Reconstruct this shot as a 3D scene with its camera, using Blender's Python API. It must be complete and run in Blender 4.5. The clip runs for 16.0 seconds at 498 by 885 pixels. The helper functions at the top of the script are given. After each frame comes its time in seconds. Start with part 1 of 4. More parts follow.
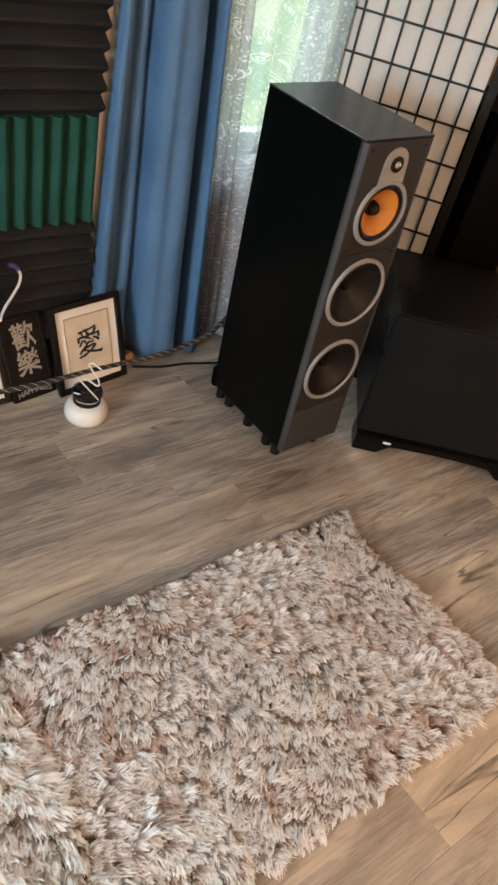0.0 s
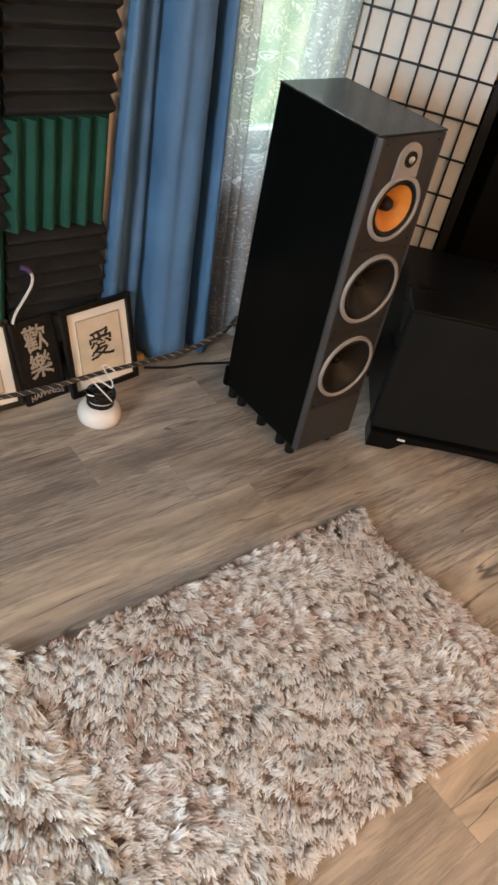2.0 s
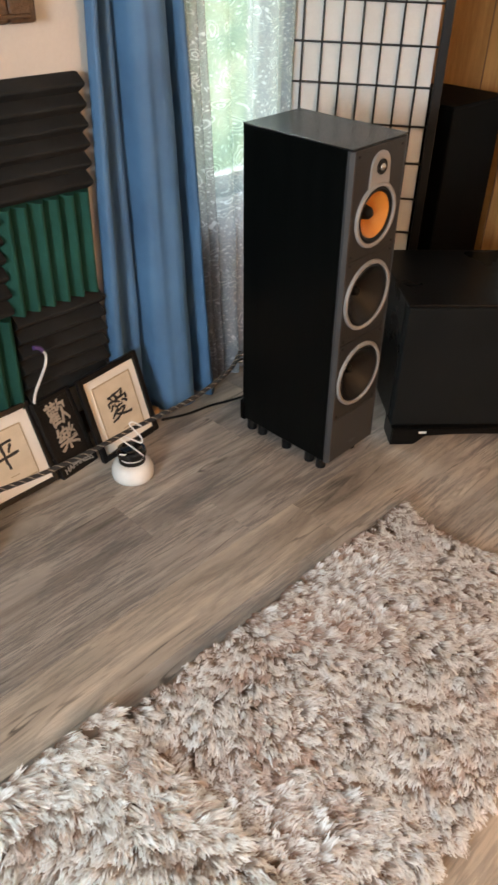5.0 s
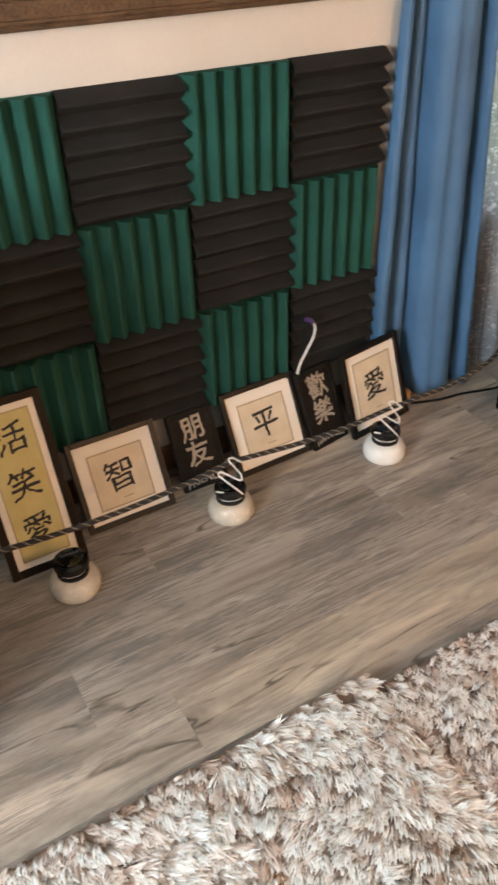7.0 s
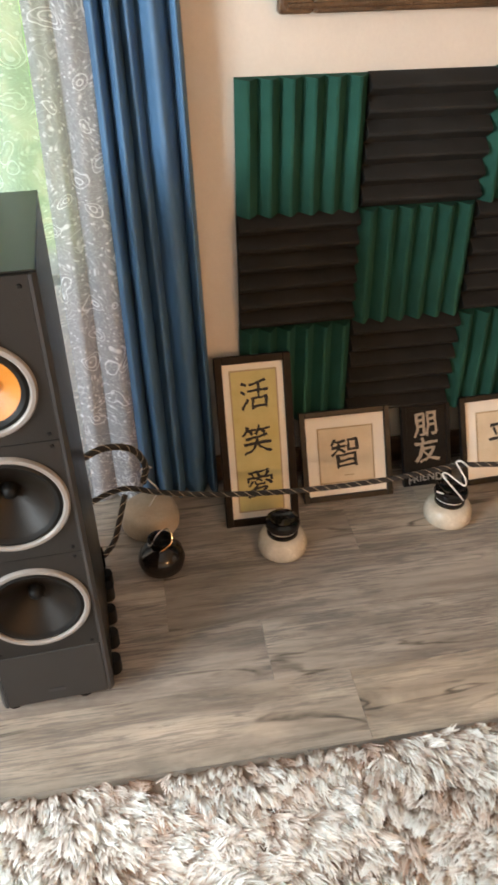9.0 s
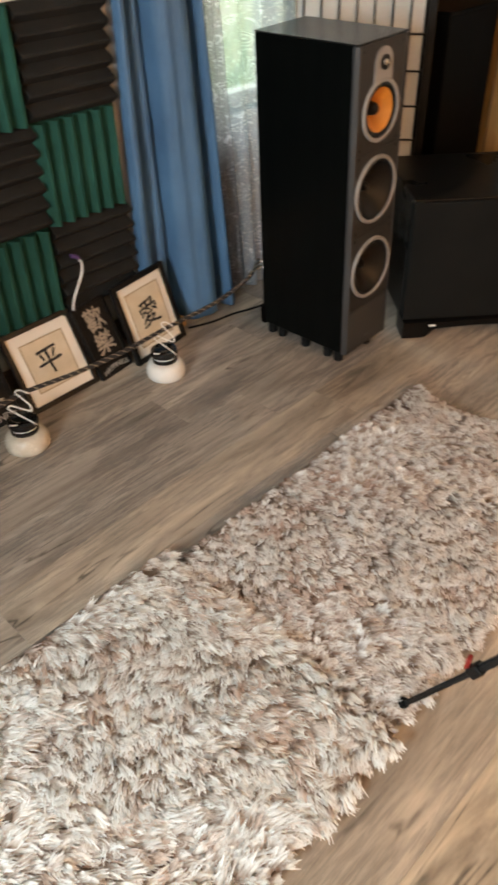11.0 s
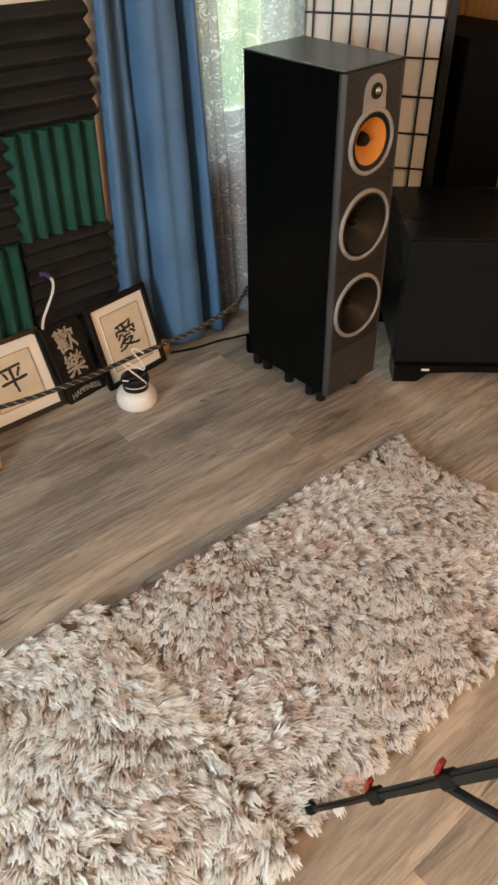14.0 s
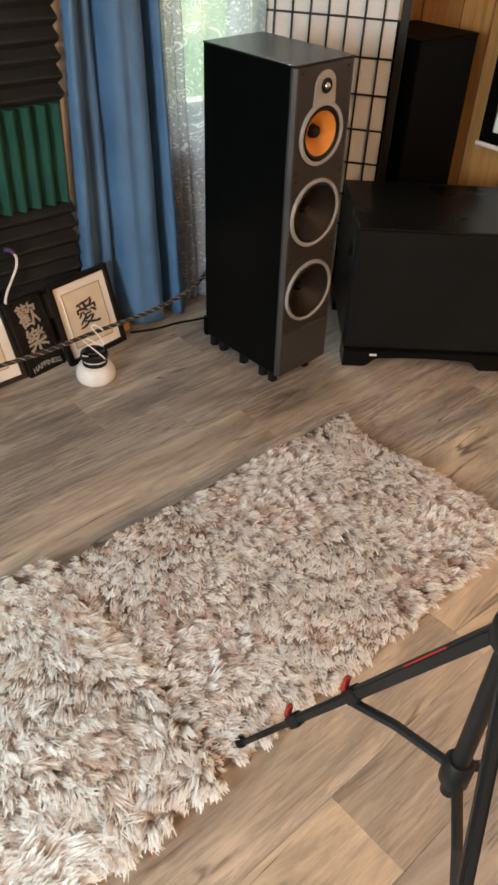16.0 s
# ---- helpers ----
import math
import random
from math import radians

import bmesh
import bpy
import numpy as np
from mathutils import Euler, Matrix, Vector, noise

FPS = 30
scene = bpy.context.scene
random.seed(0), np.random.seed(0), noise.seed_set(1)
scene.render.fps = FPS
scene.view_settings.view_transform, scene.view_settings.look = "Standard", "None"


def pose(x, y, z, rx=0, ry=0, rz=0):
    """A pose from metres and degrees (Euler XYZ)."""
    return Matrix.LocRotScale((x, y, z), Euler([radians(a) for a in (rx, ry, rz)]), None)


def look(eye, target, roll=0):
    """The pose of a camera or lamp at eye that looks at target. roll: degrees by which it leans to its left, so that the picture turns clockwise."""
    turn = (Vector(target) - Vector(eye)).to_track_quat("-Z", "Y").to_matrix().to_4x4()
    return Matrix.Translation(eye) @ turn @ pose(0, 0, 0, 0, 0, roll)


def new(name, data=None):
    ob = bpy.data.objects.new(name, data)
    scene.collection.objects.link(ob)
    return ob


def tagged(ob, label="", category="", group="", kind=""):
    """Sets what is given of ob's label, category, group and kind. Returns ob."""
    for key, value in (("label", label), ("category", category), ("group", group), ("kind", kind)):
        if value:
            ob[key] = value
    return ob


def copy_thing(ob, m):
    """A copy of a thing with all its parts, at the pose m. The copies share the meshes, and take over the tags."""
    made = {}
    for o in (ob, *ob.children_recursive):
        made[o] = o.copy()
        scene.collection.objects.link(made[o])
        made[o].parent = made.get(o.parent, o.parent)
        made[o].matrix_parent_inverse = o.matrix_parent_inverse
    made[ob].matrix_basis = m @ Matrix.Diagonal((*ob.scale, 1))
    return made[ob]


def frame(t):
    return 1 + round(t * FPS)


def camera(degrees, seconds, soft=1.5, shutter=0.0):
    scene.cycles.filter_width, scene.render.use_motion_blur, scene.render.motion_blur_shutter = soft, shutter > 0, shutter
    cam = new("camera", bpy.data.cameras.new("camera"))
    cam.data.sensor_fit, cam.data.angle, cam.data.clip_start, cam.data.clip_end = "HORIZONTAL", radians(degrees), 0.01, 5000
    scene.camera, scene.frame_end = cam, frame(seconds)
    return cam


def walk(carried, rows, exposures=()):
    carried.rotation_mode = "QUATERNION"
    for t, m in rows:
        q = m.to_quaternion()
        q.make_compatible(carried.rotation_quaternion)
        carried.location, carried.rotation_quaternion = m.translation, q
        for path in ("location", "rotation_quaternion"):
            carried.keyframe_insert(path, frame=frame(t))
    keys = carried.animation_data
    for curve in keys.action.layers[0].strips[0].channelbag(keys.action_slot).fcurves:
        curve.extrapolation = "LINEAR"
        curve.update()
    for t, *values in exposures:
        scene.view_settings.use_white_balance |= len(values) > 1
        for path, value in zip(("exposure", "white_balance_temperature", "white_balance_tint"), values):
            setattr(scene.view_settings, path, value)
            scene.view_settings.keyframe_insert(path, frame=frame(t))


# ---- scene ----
cam = camera(36.6, 16.0, soft=2.8, shutter=0.35)
PATH = [
    (0, (0.069, 0.107, 1.519), (1.173, 1.197, 0.256), 15.0),
    (0.5, (0.056, 0.113, 1.518), (1.165, 1.203, 0.261), 15.1),
    (1, (0.055, 0.123, 1.514), (1.165, 1.212, 0.256), 15.2),
    (1.5, (0.057, 0.124, 1.513), (1.155, 1.224, 0.255), 14.7),
    (2, (0.039, 0.130, 1.501), (1.141, 1.224, 0.241), 13.9),
    (2.5, (0.008, 0.124, 1.501), (1.134, 1.217, 0.261), 11.7),
    (3, (-0.003, 0.136, 1.530), (1.155, 1.233, 0.324), 8.1),
    (3.2, (-0.006, 0.135, 1.529), (1.166, 1.234, 0.337), 6.8),
    (4.25, (-0.052, 0.138, 1.514), (1.164, 1.231, 0.354), 2.8),
    (5.3, (-0.155, 0.179, 1.472), (0.989, 1.332, 0.305), 0.8),
    (5.5, (-0.169, 0.194, 1.476), (0.946, 1.368, 0.302), 0.0),
    (6, (-0.246, 0.240, 1.463), (0.791, 1.488, 0.294), -1.5),
    (6.5, (-0.293, 0.264, 1.452), (0.629, 1.594, 0.277), -2.2),
    (7, (-0.315, 0.275, 1.455), (0.469, 1.685, 0.273), -2.0),
    (7.5, (-0.331, 0.281, 1.449), (0.268, 1.775, 0.263), -2.3),
    (8, (-0.348, 0.300, 1.458), (0.043, 1.854, 0.261), -2.5),
    (8.2, (-0.362, 0.294, 1.444), (-0.052, 1.875, 0.260), -2.2),
    (8.75, (-0.370, 0.267, 1.438), (-0.148, 1.890, 0.253), -1.4),
    (9.3, (-0.360, 0.190, 1.429), (-0.011, 1.795, 0.240), -0.0),
    (9.75, (-0.351, 0.116, 1.422), (0.191, 1.652, 0.225), 0.7),
    (10.3, (-0.356, 0.045, 1.416), (0.447, 1.419, 0.205), 0.3),
    (10.5, (-0.372, 0.026, 1.411), (0.545, 1.326, 0.198), -0.1),
    (11, (-0.381, -0.018, 1.412), (0.734, 1.092, 0.178), -1.7),
    (11.5, (-0.384, -0.047, 1.405), (0.828, 0.939, 0.156), -1.2),
    (12, (-0.326, -0.046, 1.409), (0.867, 0.946, 0.146), 1.2),
    (12.5, (-0.230, -0.062, 1.408), (0.904, 0.992, 0.142), 2.5),
    (13, (-0.173, -0.065, 1.410), (0.915, 1.042, 0.150), 2.6),
    (13.5, (-0.122, -0.056, 1.415), (0.928, 1.104, 0.169), 1.1),
    (14, (-0.079, -0.047, 1.419), (0.957, 1.142, 0.189), 0.3),
    (14.5, (-0.053, -0.047, 1.414), (0.982, 1.135, 0.177), 0.9),
    (15, (-0.034, -0.099, 1.409), (1.012, 1.061, 0.160), 1.9),
    (15.5, (-0.050, -0.153, 1.419), (1.025, 0.981, 0.171), 2.2),
    (16, (-0.125, -0.190, 1.429), (0.969, 0.947, 0.201), 3.4),
]
walk(cam, [(t, look(eye, target, roll)) for t, eye, target, roll in PATH],
     [(0.0, -0.39, 6650, 10), (3.0, -0.38, 6600, 10), (8.0, -0.23, 6800, 10), (10.5, -0.46, 7100, 10), (12.0, -0.52, 7200, 10), (16.0, -0.42, 6950, 10)])

# ---- light ----
world = bpy.data.worlds.new("world")
scene.world = world
world.use_nodes = True
wn = world.node_tree
sky = wn.nodes.new("ShaderNodeTexSky")
sky.sky_type, sky.sun_disc = 'NISHITA', False
sky.sun_elevation, sky.sun_rotation = radians(40), radians(200)
wn.nodes["Background"].inputs[1].default_value = 0.12
wn.links.new(sky.outputs[0], wn.nodes["Background"].inputs[0])


def lamp(name, eye, target, energy, colour, size, size_y=None):
    data = bpy.data.lights.new(name, 'AREA')
    data.energy, data.color, data.size = energy, colour, size
    data.shape = 'RECTANGLE' if size_y else 'DISK'
    if size_y:
        data.size_y = size_y
    ob = new(name, data)
    ob.matrix_world = look(eye, target)
    return ob


W_DAY, E_LAMP, N_WIN = 165.0, 145.0, 95.0
lamp("window_daylight_west", (-2.56, 0.04, 1.45), (0, 0.78, 0.6), W_DAY, (0.80, 0.91, 1.0), 1.0, 0.9)
lamp("sky_daylight_north", (1.75, 2.95, 2.45), (1.62, 1.7, 0.7), N_WIN, (0.80, 0.93, 1.0), 1.0, 0.8)
lamp("sky_daylight_north_2", (-0.85, 2.95, 2.45), (-0.75, 1.7, 0.7), 0.07 * N_WIN, (0.80, 0.93, 1.0), 1.0, 0.8)
warm = bpy.data.lights.new("warm_room_lamp", 'POINT')
warm.energy, warm.color, warm.shadow_soft_size = E_LAMP, (1.0, 0.56, 0.26), 0.12
new("warm_room_lamp", warm).location = (1.45, -2.20, 1.70)

# ---- materials ----


def nodes_of(name):
    m = bpy.data.materials.new(name)
    m.use_nodes = True
    return m, m.node_tree.nodes, m.node_tree.links, m.node_tree.nodes["Principled BSDF"]


def mapped(n, l, scale=(1, 1, 1), rot=(0, 0, 0)):
    co = n.new("ShaderNodeTexCoord")
    mp = n.new("ShaderNodeMapping")
    mp.inputs["Scale"].default_value = scale
    mp.inputs["Rotation"].default_value = rot
    l.new(co.outputs["Object"], mp.inputs[0])
    return mp.outputs[0]


def noise_tex(n, l, vec, scale, detail=4.0, rough=0.6, dist=0.0):
    t = n.new("ShaderNodeTexNoise")
    t.inputs["Scale"].default_value, t.inputs["Detail"].default_value = scale, detail
    t.inputs["Roughness"].default_value, t.inputs["Distortion"].default_value = rough, dist
    l.new(vec, t.inputs["Vector"])
    return t.outputs[0]


def ramp(n, l, fac, stops):
    r = n.new("ShaderNodeValToRGB")
    while len(r.color_ramp.elements) < len(stops):
        r.color_ramp.elements.new(0.5)
    for e, (p, c) in zip(r.color_ramp.elements, stops):
        e.position, e.color = p, (*c, 1) if len(c) == 3 else (c[0],) * 3 + (1,)
    l.new(fac, r.inputs[0])
    return r.outputs[0]


def mix(n, l, fac, a, b, mode='MIX'):
    m = n.new("ShaderNodeMix")
    m.data_type, m.blend_type = 'RGBA', mode
    for s, v in ((m.inputs[0], fac), (m.inputs[6], a), (m.inputs[7], b)):
        if isinstance(v, (int, float)):
            s.default_value = v
        elif isinstance(v, tuple):
            s.default_value = (*v, 1)
        else:
            l.new(v, s)
    return m.outputs[2]


def math_node(n, l, op, a, b=0.0):
    m = n.new("ShaderNodeMath")
    m.operation = op
    for s, v in ((m.inputs[0], a), (m.inputs[1], b)):
        if isinstance(v, (int, float)):
            s.default_value = v
        else:
            l.new(v, s)
    return m.outputs[0]


def bump(n, l, b, height, strength=0.3, dist=0.002):
    k = n.new("ShaderNodeBump")
    k.inputs["Strength"].default_value, k.inputs["Distance"].default_value = strength, dist
    l.new(height, k.inputs["Height"])
    l.new(k.outputs[0], b.inputs["Normal"])


def surface(name, c1, c2, scale=8.0, rough=0.6, grain=200.0, relief=0.3, metal=0.0, stretch=(1, 1, 1), depth=0.001, rough_var=0.12, spec=0.5):
    """A surface that varies between two colours in broad patches, with fine grain and relief."""
    m, n, l, b = nodes_of(name)
    v = mapped(n, l, stretch)
    broad, fine = noise_tex(n, l, v, scale, 5), noise_tex(n, l, v, grain, 3)
    f = math_node(n, l, 'ADD', math_node(n, l, 'MULTIPLY', broad, 0.7), math_node(n, l, 'MULTIPLY', fine, 0.3))
    col = ramp(n, l, f, [(0.35, c1), (0.65, c2)])
    l.new(col, b.inputs["Base Color"])
    r = n.new("ShaderNodeMapRange")
    l.new(broad, r.inputs[0])
    r.inputs[3].default_value, r.inputs[4].default_value = rough - rough_var, min(1, rough + rough_var)
    l.new(r.outputs[0], b.inputs["Roughness"])
    b.inputs["Metallic"].default_value = metal
    b.inputs["Specular IOR Level"].default_value = spec
    bump(n, l, b, fine, relief, depth)
    return m


def floor_material():
    m, n, l, b = nodes_of("weathered_vinyl_plank")
    info = n.new("ShaderNodeObjectInfo")
    co = n.new("ShaderNodeTexCoord")
    off = n.new("ShaderNodeVectorMath")
    off.operation = 'MULTIPLY_ADD'
    comb = n.new("ShaderNodeCombineXYZ")
    for i in range(3):
        l.new(info.outputs["Random"], comb.inputs[i])
    l.new(comb.outputs[0], off.inputs[0])
    off.inputs[1].default_value = (37.0, 19.0, 11.0)
    l.new(co.outputs["Object"], off.inputs[2])

    def stretched(sx, sy):
        mp = n.new("ShaderNodeMapping")
        mp.inputs["Scale"].default_value = (sx, sy, 1)
        l.new(off.outputs[0], mp.inputs[0])
        return mp.outputs[0]
    broad = noise_tex(n, l, stretched(1.0, 5.5), 1.5, 6, 0.62, 1.1)
    streak = noise_tex(n, l, stretched(0.9, 10.0), 1.7, 7, 0.66, 1.3)
    fine = noise_tex(n, l, stretched(16.0, 120.0), 3.0, 4, 0.7)
    scuff = noise_tex(n, l, stretched(4.5, 78.0), 1.7, 6, 0.72, 0.8)
    patch = noise_tex(n, l, stretched(1.5, 4.6), 1.5, 4, 0.6, 0.6)
    contour = noise_tex(n, l, stretched(0.9, 5.0), 1.25, 2, 0.45, 0.8)
    base = ramp(n, l, broad, [(0.28, (0.135, 0.113, 0.096)), (0.43, (0.305, 0.260, 0.217)), (0.57, (0.440, 0.376, 0.315)), (0.74, (0.600, 0.520, 0.435))])
    tone = ramp(n, l, info.outputs["Color"], [(0.0, (0.74, 0.73, 0.74)), (0.35, (0.92, 0.92, 0.93)), (0.70, (1.03, 1.01, 0.98)), (0.84, (1.12, 1.06, 0.96)), (1.0, (1.50, 1.42, 1.24))])
    c = mix(n, l, 1.0, base, tone, 'MULTIPLY')
    band = math_node(n, l, 'SINE', math_node(n, l, 'MULTIPLY', contour, 52.0))
    grainline = ramp(n, l, math_node(n, l, 'ADD', band, math_node(n, l, 'MULTIPLY', scuff, 0.9)), [(1.02, (0.0,)), (1.22, (0.75,))])
    figured = ramp(n, l, info.outputs["Color"], [(0.60, (0.05,)), (0.90, (0.95,))])
    c = mix(n, l, math_node(n, l, 'MULTIPLY', grainline, figured), c, (0.175, 0.128, 0.088))
    plain = math_node(n, l, 'SUBTRACT', 1.0, math_node(n, l, 'MULTIPLY', figured, 0.8))
    c = mix(n, l, math_node(n, l, 'MULTIPLY', ramp(n, l, streak, [(0.50, (0.0,)), (0.70, (0.68,))]), plain), c, (0.138, 0.112, 0.094))
    dark = math_node(n, l, 'MULTIPLY', ramp(n, l, scuff, [(0.45, (0.0,)), (0.56, (1.0,))]), ramp(n, l, patch, [(0.43, (0.0,)), (0.54, (0.95,))]))
    c = mix(n, l, math_node(n, l, 'MULTIPLY', math_node(n, l, 'MULTIPLY', dark, 0.78), plain), c, (0.110, 0.101, 0.097))
    crack = noise_tex(n, l, stretched(1.0, 8.0), 1.3, 3, 0.5, 0.5)
    gate = ramp(n, l, patch, [(0.40, (0.95,)), (0.52, (0.0,))])
    c = mix(n, l, math_node(n, l, 'MULTIPLY', ramp(n, l, crack, [(0.484, (0.0,)), (0.497, (1.0,)), (0.503, (1.0,)), (0.516, (0.0,))]), gate), c, (0.080, 0.064, 0.052))
    c = mix(n, l, ramp(n, l, fine, [(0.48, (0.0,)), (0.80, (0.28,))]), c, (0.43, 0.37, 0.31))
    l.new(c, b.inputs["Base Color"])
    l.new(ramp(n, l, broad, [(0.2, (0.30,)), (0.8, (0.46,))]), b.inputs["Roughness"])
    b.inputs["Specular IOR Level"].default_value = 0.45
    h = math_node(n, l, 'ADD', math_node(n, l, 'MULTIPLY', streak, 0.8), math_node(n, l, 'MULTIPLY', fine, 0.5))
    bump(n, l, b, h, 0.4, 0.0012)
    return m


def pile_material(name, root, mid, tip, tan):
    m, n, l, b = nodes_of(name)
    at = n.new("ShaderNodeAttribute")
    at.attribute_name = "along"
    geo = n.new("ShaderNodeNewGeometry")
    lock = n.new("ShaderNodeAttribute")
    lock.attribute_name = "lock"
    v = mapped(n, l)
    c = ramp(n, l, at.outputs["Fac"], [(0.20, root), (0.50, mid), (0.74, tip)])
    rnd = ramp(n, l, geo.outputs["Random Per Island"], [(0.0, (0.88, 0.86, 0.85)), (0.4, (0.97, 0.97, 0.97)), (1.0, (1.04, 1.04, 1.04))])
    c = mix(n, l, 1.0, c, rnd, 'MULTIPLY')
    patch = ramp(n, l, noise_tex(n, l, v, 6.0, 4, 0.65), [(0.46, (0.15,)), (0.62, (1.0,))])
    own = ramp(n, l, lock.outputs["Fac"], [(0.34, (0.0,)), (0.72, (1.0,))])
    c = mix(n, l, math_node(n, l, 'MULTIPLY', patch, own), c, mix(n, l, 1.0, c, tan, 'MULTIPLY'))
    l.new(c, b.inputs["Base Color"])
    b.inputs["Roughness"].default_value = 0.8
    b.inputs["Specular IOR Level"].default_value = 0.2
    b.inputs["Sheen Weight"].default_value = 0.2
    trl = n.new("ShaderNodeBsdfTranslucent")
    l.new(c, trl.inputs[0])
    both = n.new("ShaderNodeMixShader")
    both.inputs[0].default_value = 0.18
    l.new(b.outputs[0], both.inputs[1])
    l.new(trl.outputs[0], both.inputs[2])
    l.new(both.outputs[0], n["Material Output"].inputs[0])
    return m


def lace_material(name, thread, ground, holes):
    """Thin net with woven paisley swirls: thread that scatters light, and holes between."""
    m, n, l, b = nodes_of(name)
    v = mapped(n, l, (1, 0.35, 1))
    warp = n.new("ShaderNodeTexNoise")
    warp.inputs["Scale"].default_value = 7.0
    l.new(v, warp.inputs["Vector"])
    add = n.new("ShaderNodeVectorMath")
    add.operation = 'MULTIPLY_ADD'
    l.new(warp.outputs["Color"], add.inputs[0])
    add.inputs[1].default_value = (0.16, 0.16, 0.16)
    l.new(v, add.inputs[2])
    cell = n.new("ShaderNodeTexVoronoi")
    cell.inputs["Scale"].default_value = 12.5
    l.new(add.outputs[0], cell.inputs["Vector"])
    big = cell.outputs["Distance"]
    leaf = n.new("ShaderNodeTexVoronoi")
    leaf.inputs["Scale"].default_value = 64.0
    l.new(add.outputs[0], leaf.inputs["Vector"])
    rings = ramp(n, l, big, [(0.07, (0.7,)), (0.09, (0.0,)), (0.190, (0.0,)), (0.202, (1.0,)), (0.216, (1.0,)), (0.228, (0.0,)), (0.300, (0.0,)), (0.312, (0.8,)), (0.324, (0.8,)), (0.336, (0.0,))])
    beads = math_node(n, l, 'MULTIPLY', ramp(n, l, leaf.outputs["Distance"], [(0.16, (0.65,)), (0.32, (0.0,))]), ramp(n, l, big, [(0.235, (0.35,)), (0.250, (1.0,))]))
    curl = ramp(n, l, math_node(n, l, 'SINE', math_node(n, l, 'MULTIPLY', noise_tex(n, l, add.outputs[0], 22.0, 2, 0.5, 0.8), 60.0)), [(0.84, (0.0,)), (0.98, (0.32,))])
    net = noise_tex(n, l, v, 170.0, 3, 0.7)
    motif = math_node(n, l, 'MAXIMUM', math_node(n, l, 'MAXIMUM', rings, beads), curl)
    pat = math_node(n, l, 'ADD', math_node(n, l, 'MULTIPLY', net, 0.55), motif)
    pat.node.use_clamp = True
    col = mix(n, l, pat, ground, thread)
    dif = n.new("ShaderNodeBsdfDiffuse")
    trl = n.new("ShaderNodeBsdfTranslucent")
    tra = n.new("ShaderNodeBsdfTransparent")
    l.new(col, dif.inputs[0])
    l.new(col, trl.inputs[0])
    cloth = n.new("ShaderNodeMixShader")
    cloth.inputs[0].default_value = 0.45
    l.new(dif.outputs[0], cloth.inputs[1])
    l.new(trl.outputs[0], cloth.inputs[2])
    out = n.new("ShaderNodeMixShader")
    l.new(math_node(n, l, 'ADD', math_node(n, l, 'MULTIPLY', pat, 0.28), 0.90 - holes), out.inputs[0])
    l.new(tra.outputs[0], out.inputs[1])
    l.new(cloth.outputs[0], out.inputs[2])
    l.new(out.outputs[0], n["Material Output"].inputs[0])
    return m


def foliage_backdrop():
    m, n, l, b = nodes_of("garden_distance")
    v = mapped(n, l)
    a = noise_tex(n, l, v, 2.2, 6, 0.65, 1.0)
    c = ramp(n, l, a, [(0.30, (0.13, 0.30, 0.09)), (0.46, (0.33, 0.56, 0.22)), (0.58, (0.68, 0.82, 0.42)), (0.72, (1.0, 0.98, 0.86))])
    e = n.new("ShaderNodeEmission")
    e.inputs[1].default_value = 2.2
    l.new(c, e.inputs[0])
    l.new(e.outputs[0], n["Material Output"].inputs[0])
    return m


M = {}
M["wall"] = surface("warm_white_wall_paint", (0.585, 0.535, 0.475), (0.645, 0.595, 0.53), 3.0, 0.8, 120.0, 0.35)
M["ceiling"] = surface("ceiling_paint", (0.72, 0.71, 0.69), (0.78, 0.77, 0.75), 3.0, 0.9, 90.0, 0.4)
M["panel"] = surface("oak_wood_panelling", (0.29, 0.145, 0.045), (0.50, 0.28, 0.10), 2.2, 0.45, 30.0, 0.2, stretch=(14, 14, 1))
M["trim"] = surface("brown_stained_trim", (0.10, 0.052, 0.025), (0.17, 0.09, 0.042), 4.0, 0.5, 40.0, 0.2, stretch=(1, 14, 14))
M["floor"] = floor_material()
M["foam_green"] = surface("green_acoustic_foam", (0.015, 0.066, 0.049), (0.023, 0.096, 0.073), 9.0, 0.95, 700.0, 0.8, spec=0.15, depth=0.002)
M["foam_black"] = surface("charcoal_acoustic_foam", (0.0165, 0.0160, 0.0150), (0.029, 0.0282, 0.0268), 9.0, 0.95, 700.0, 0.8, spec=0.15, depth=0.002)
M["curtain"] = surface("blue_curtain_cloth", (0.050, 0.116, 0.218), (0.078, 0.176, 0.312), 5.0, 0.55, 900.0, 0.4, spec=0.4)
M["lace"] = lace_material("silver_grey_lace", (0.80, 0.81, 0.84), (0.235, 0.235, 0.26), 0.06)
M["lace_sheer"] = lace_material("white_sheer_lace", (0.80, 0.88, 0.96), (0.42, 0.50, 0.58), 0.46)
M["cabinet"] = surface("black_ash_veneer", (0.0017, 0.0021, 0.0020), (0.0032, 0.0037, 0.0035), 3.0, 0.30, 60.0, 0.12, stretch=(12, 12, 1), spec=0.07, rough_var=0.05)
# the speaker's top: a paler, glossier black than the cabinet sides
M["cabinet_top"] = surface("paler_black_ash_top", (0.006, 0.007, 0.007), (0.010, 0.011, 0.011), 5.0, 0.24, 160.0, 0.06, spec=0.35, rough_var=0.06)
M["edge_grey"] = surface("grey_edge_plastic", (0.032, 0.033, 0.035), (0.045, 0.046, 0.048), 6.0, 0.45, 300.0, 0.2)
M["baffle"] = surface("dark_taupe_baffle", (0.0085, 0.0072, 0.0063), (0.0125, 0.0108, 0.0095), 6.0, 0.55, 500.0, 0.35)
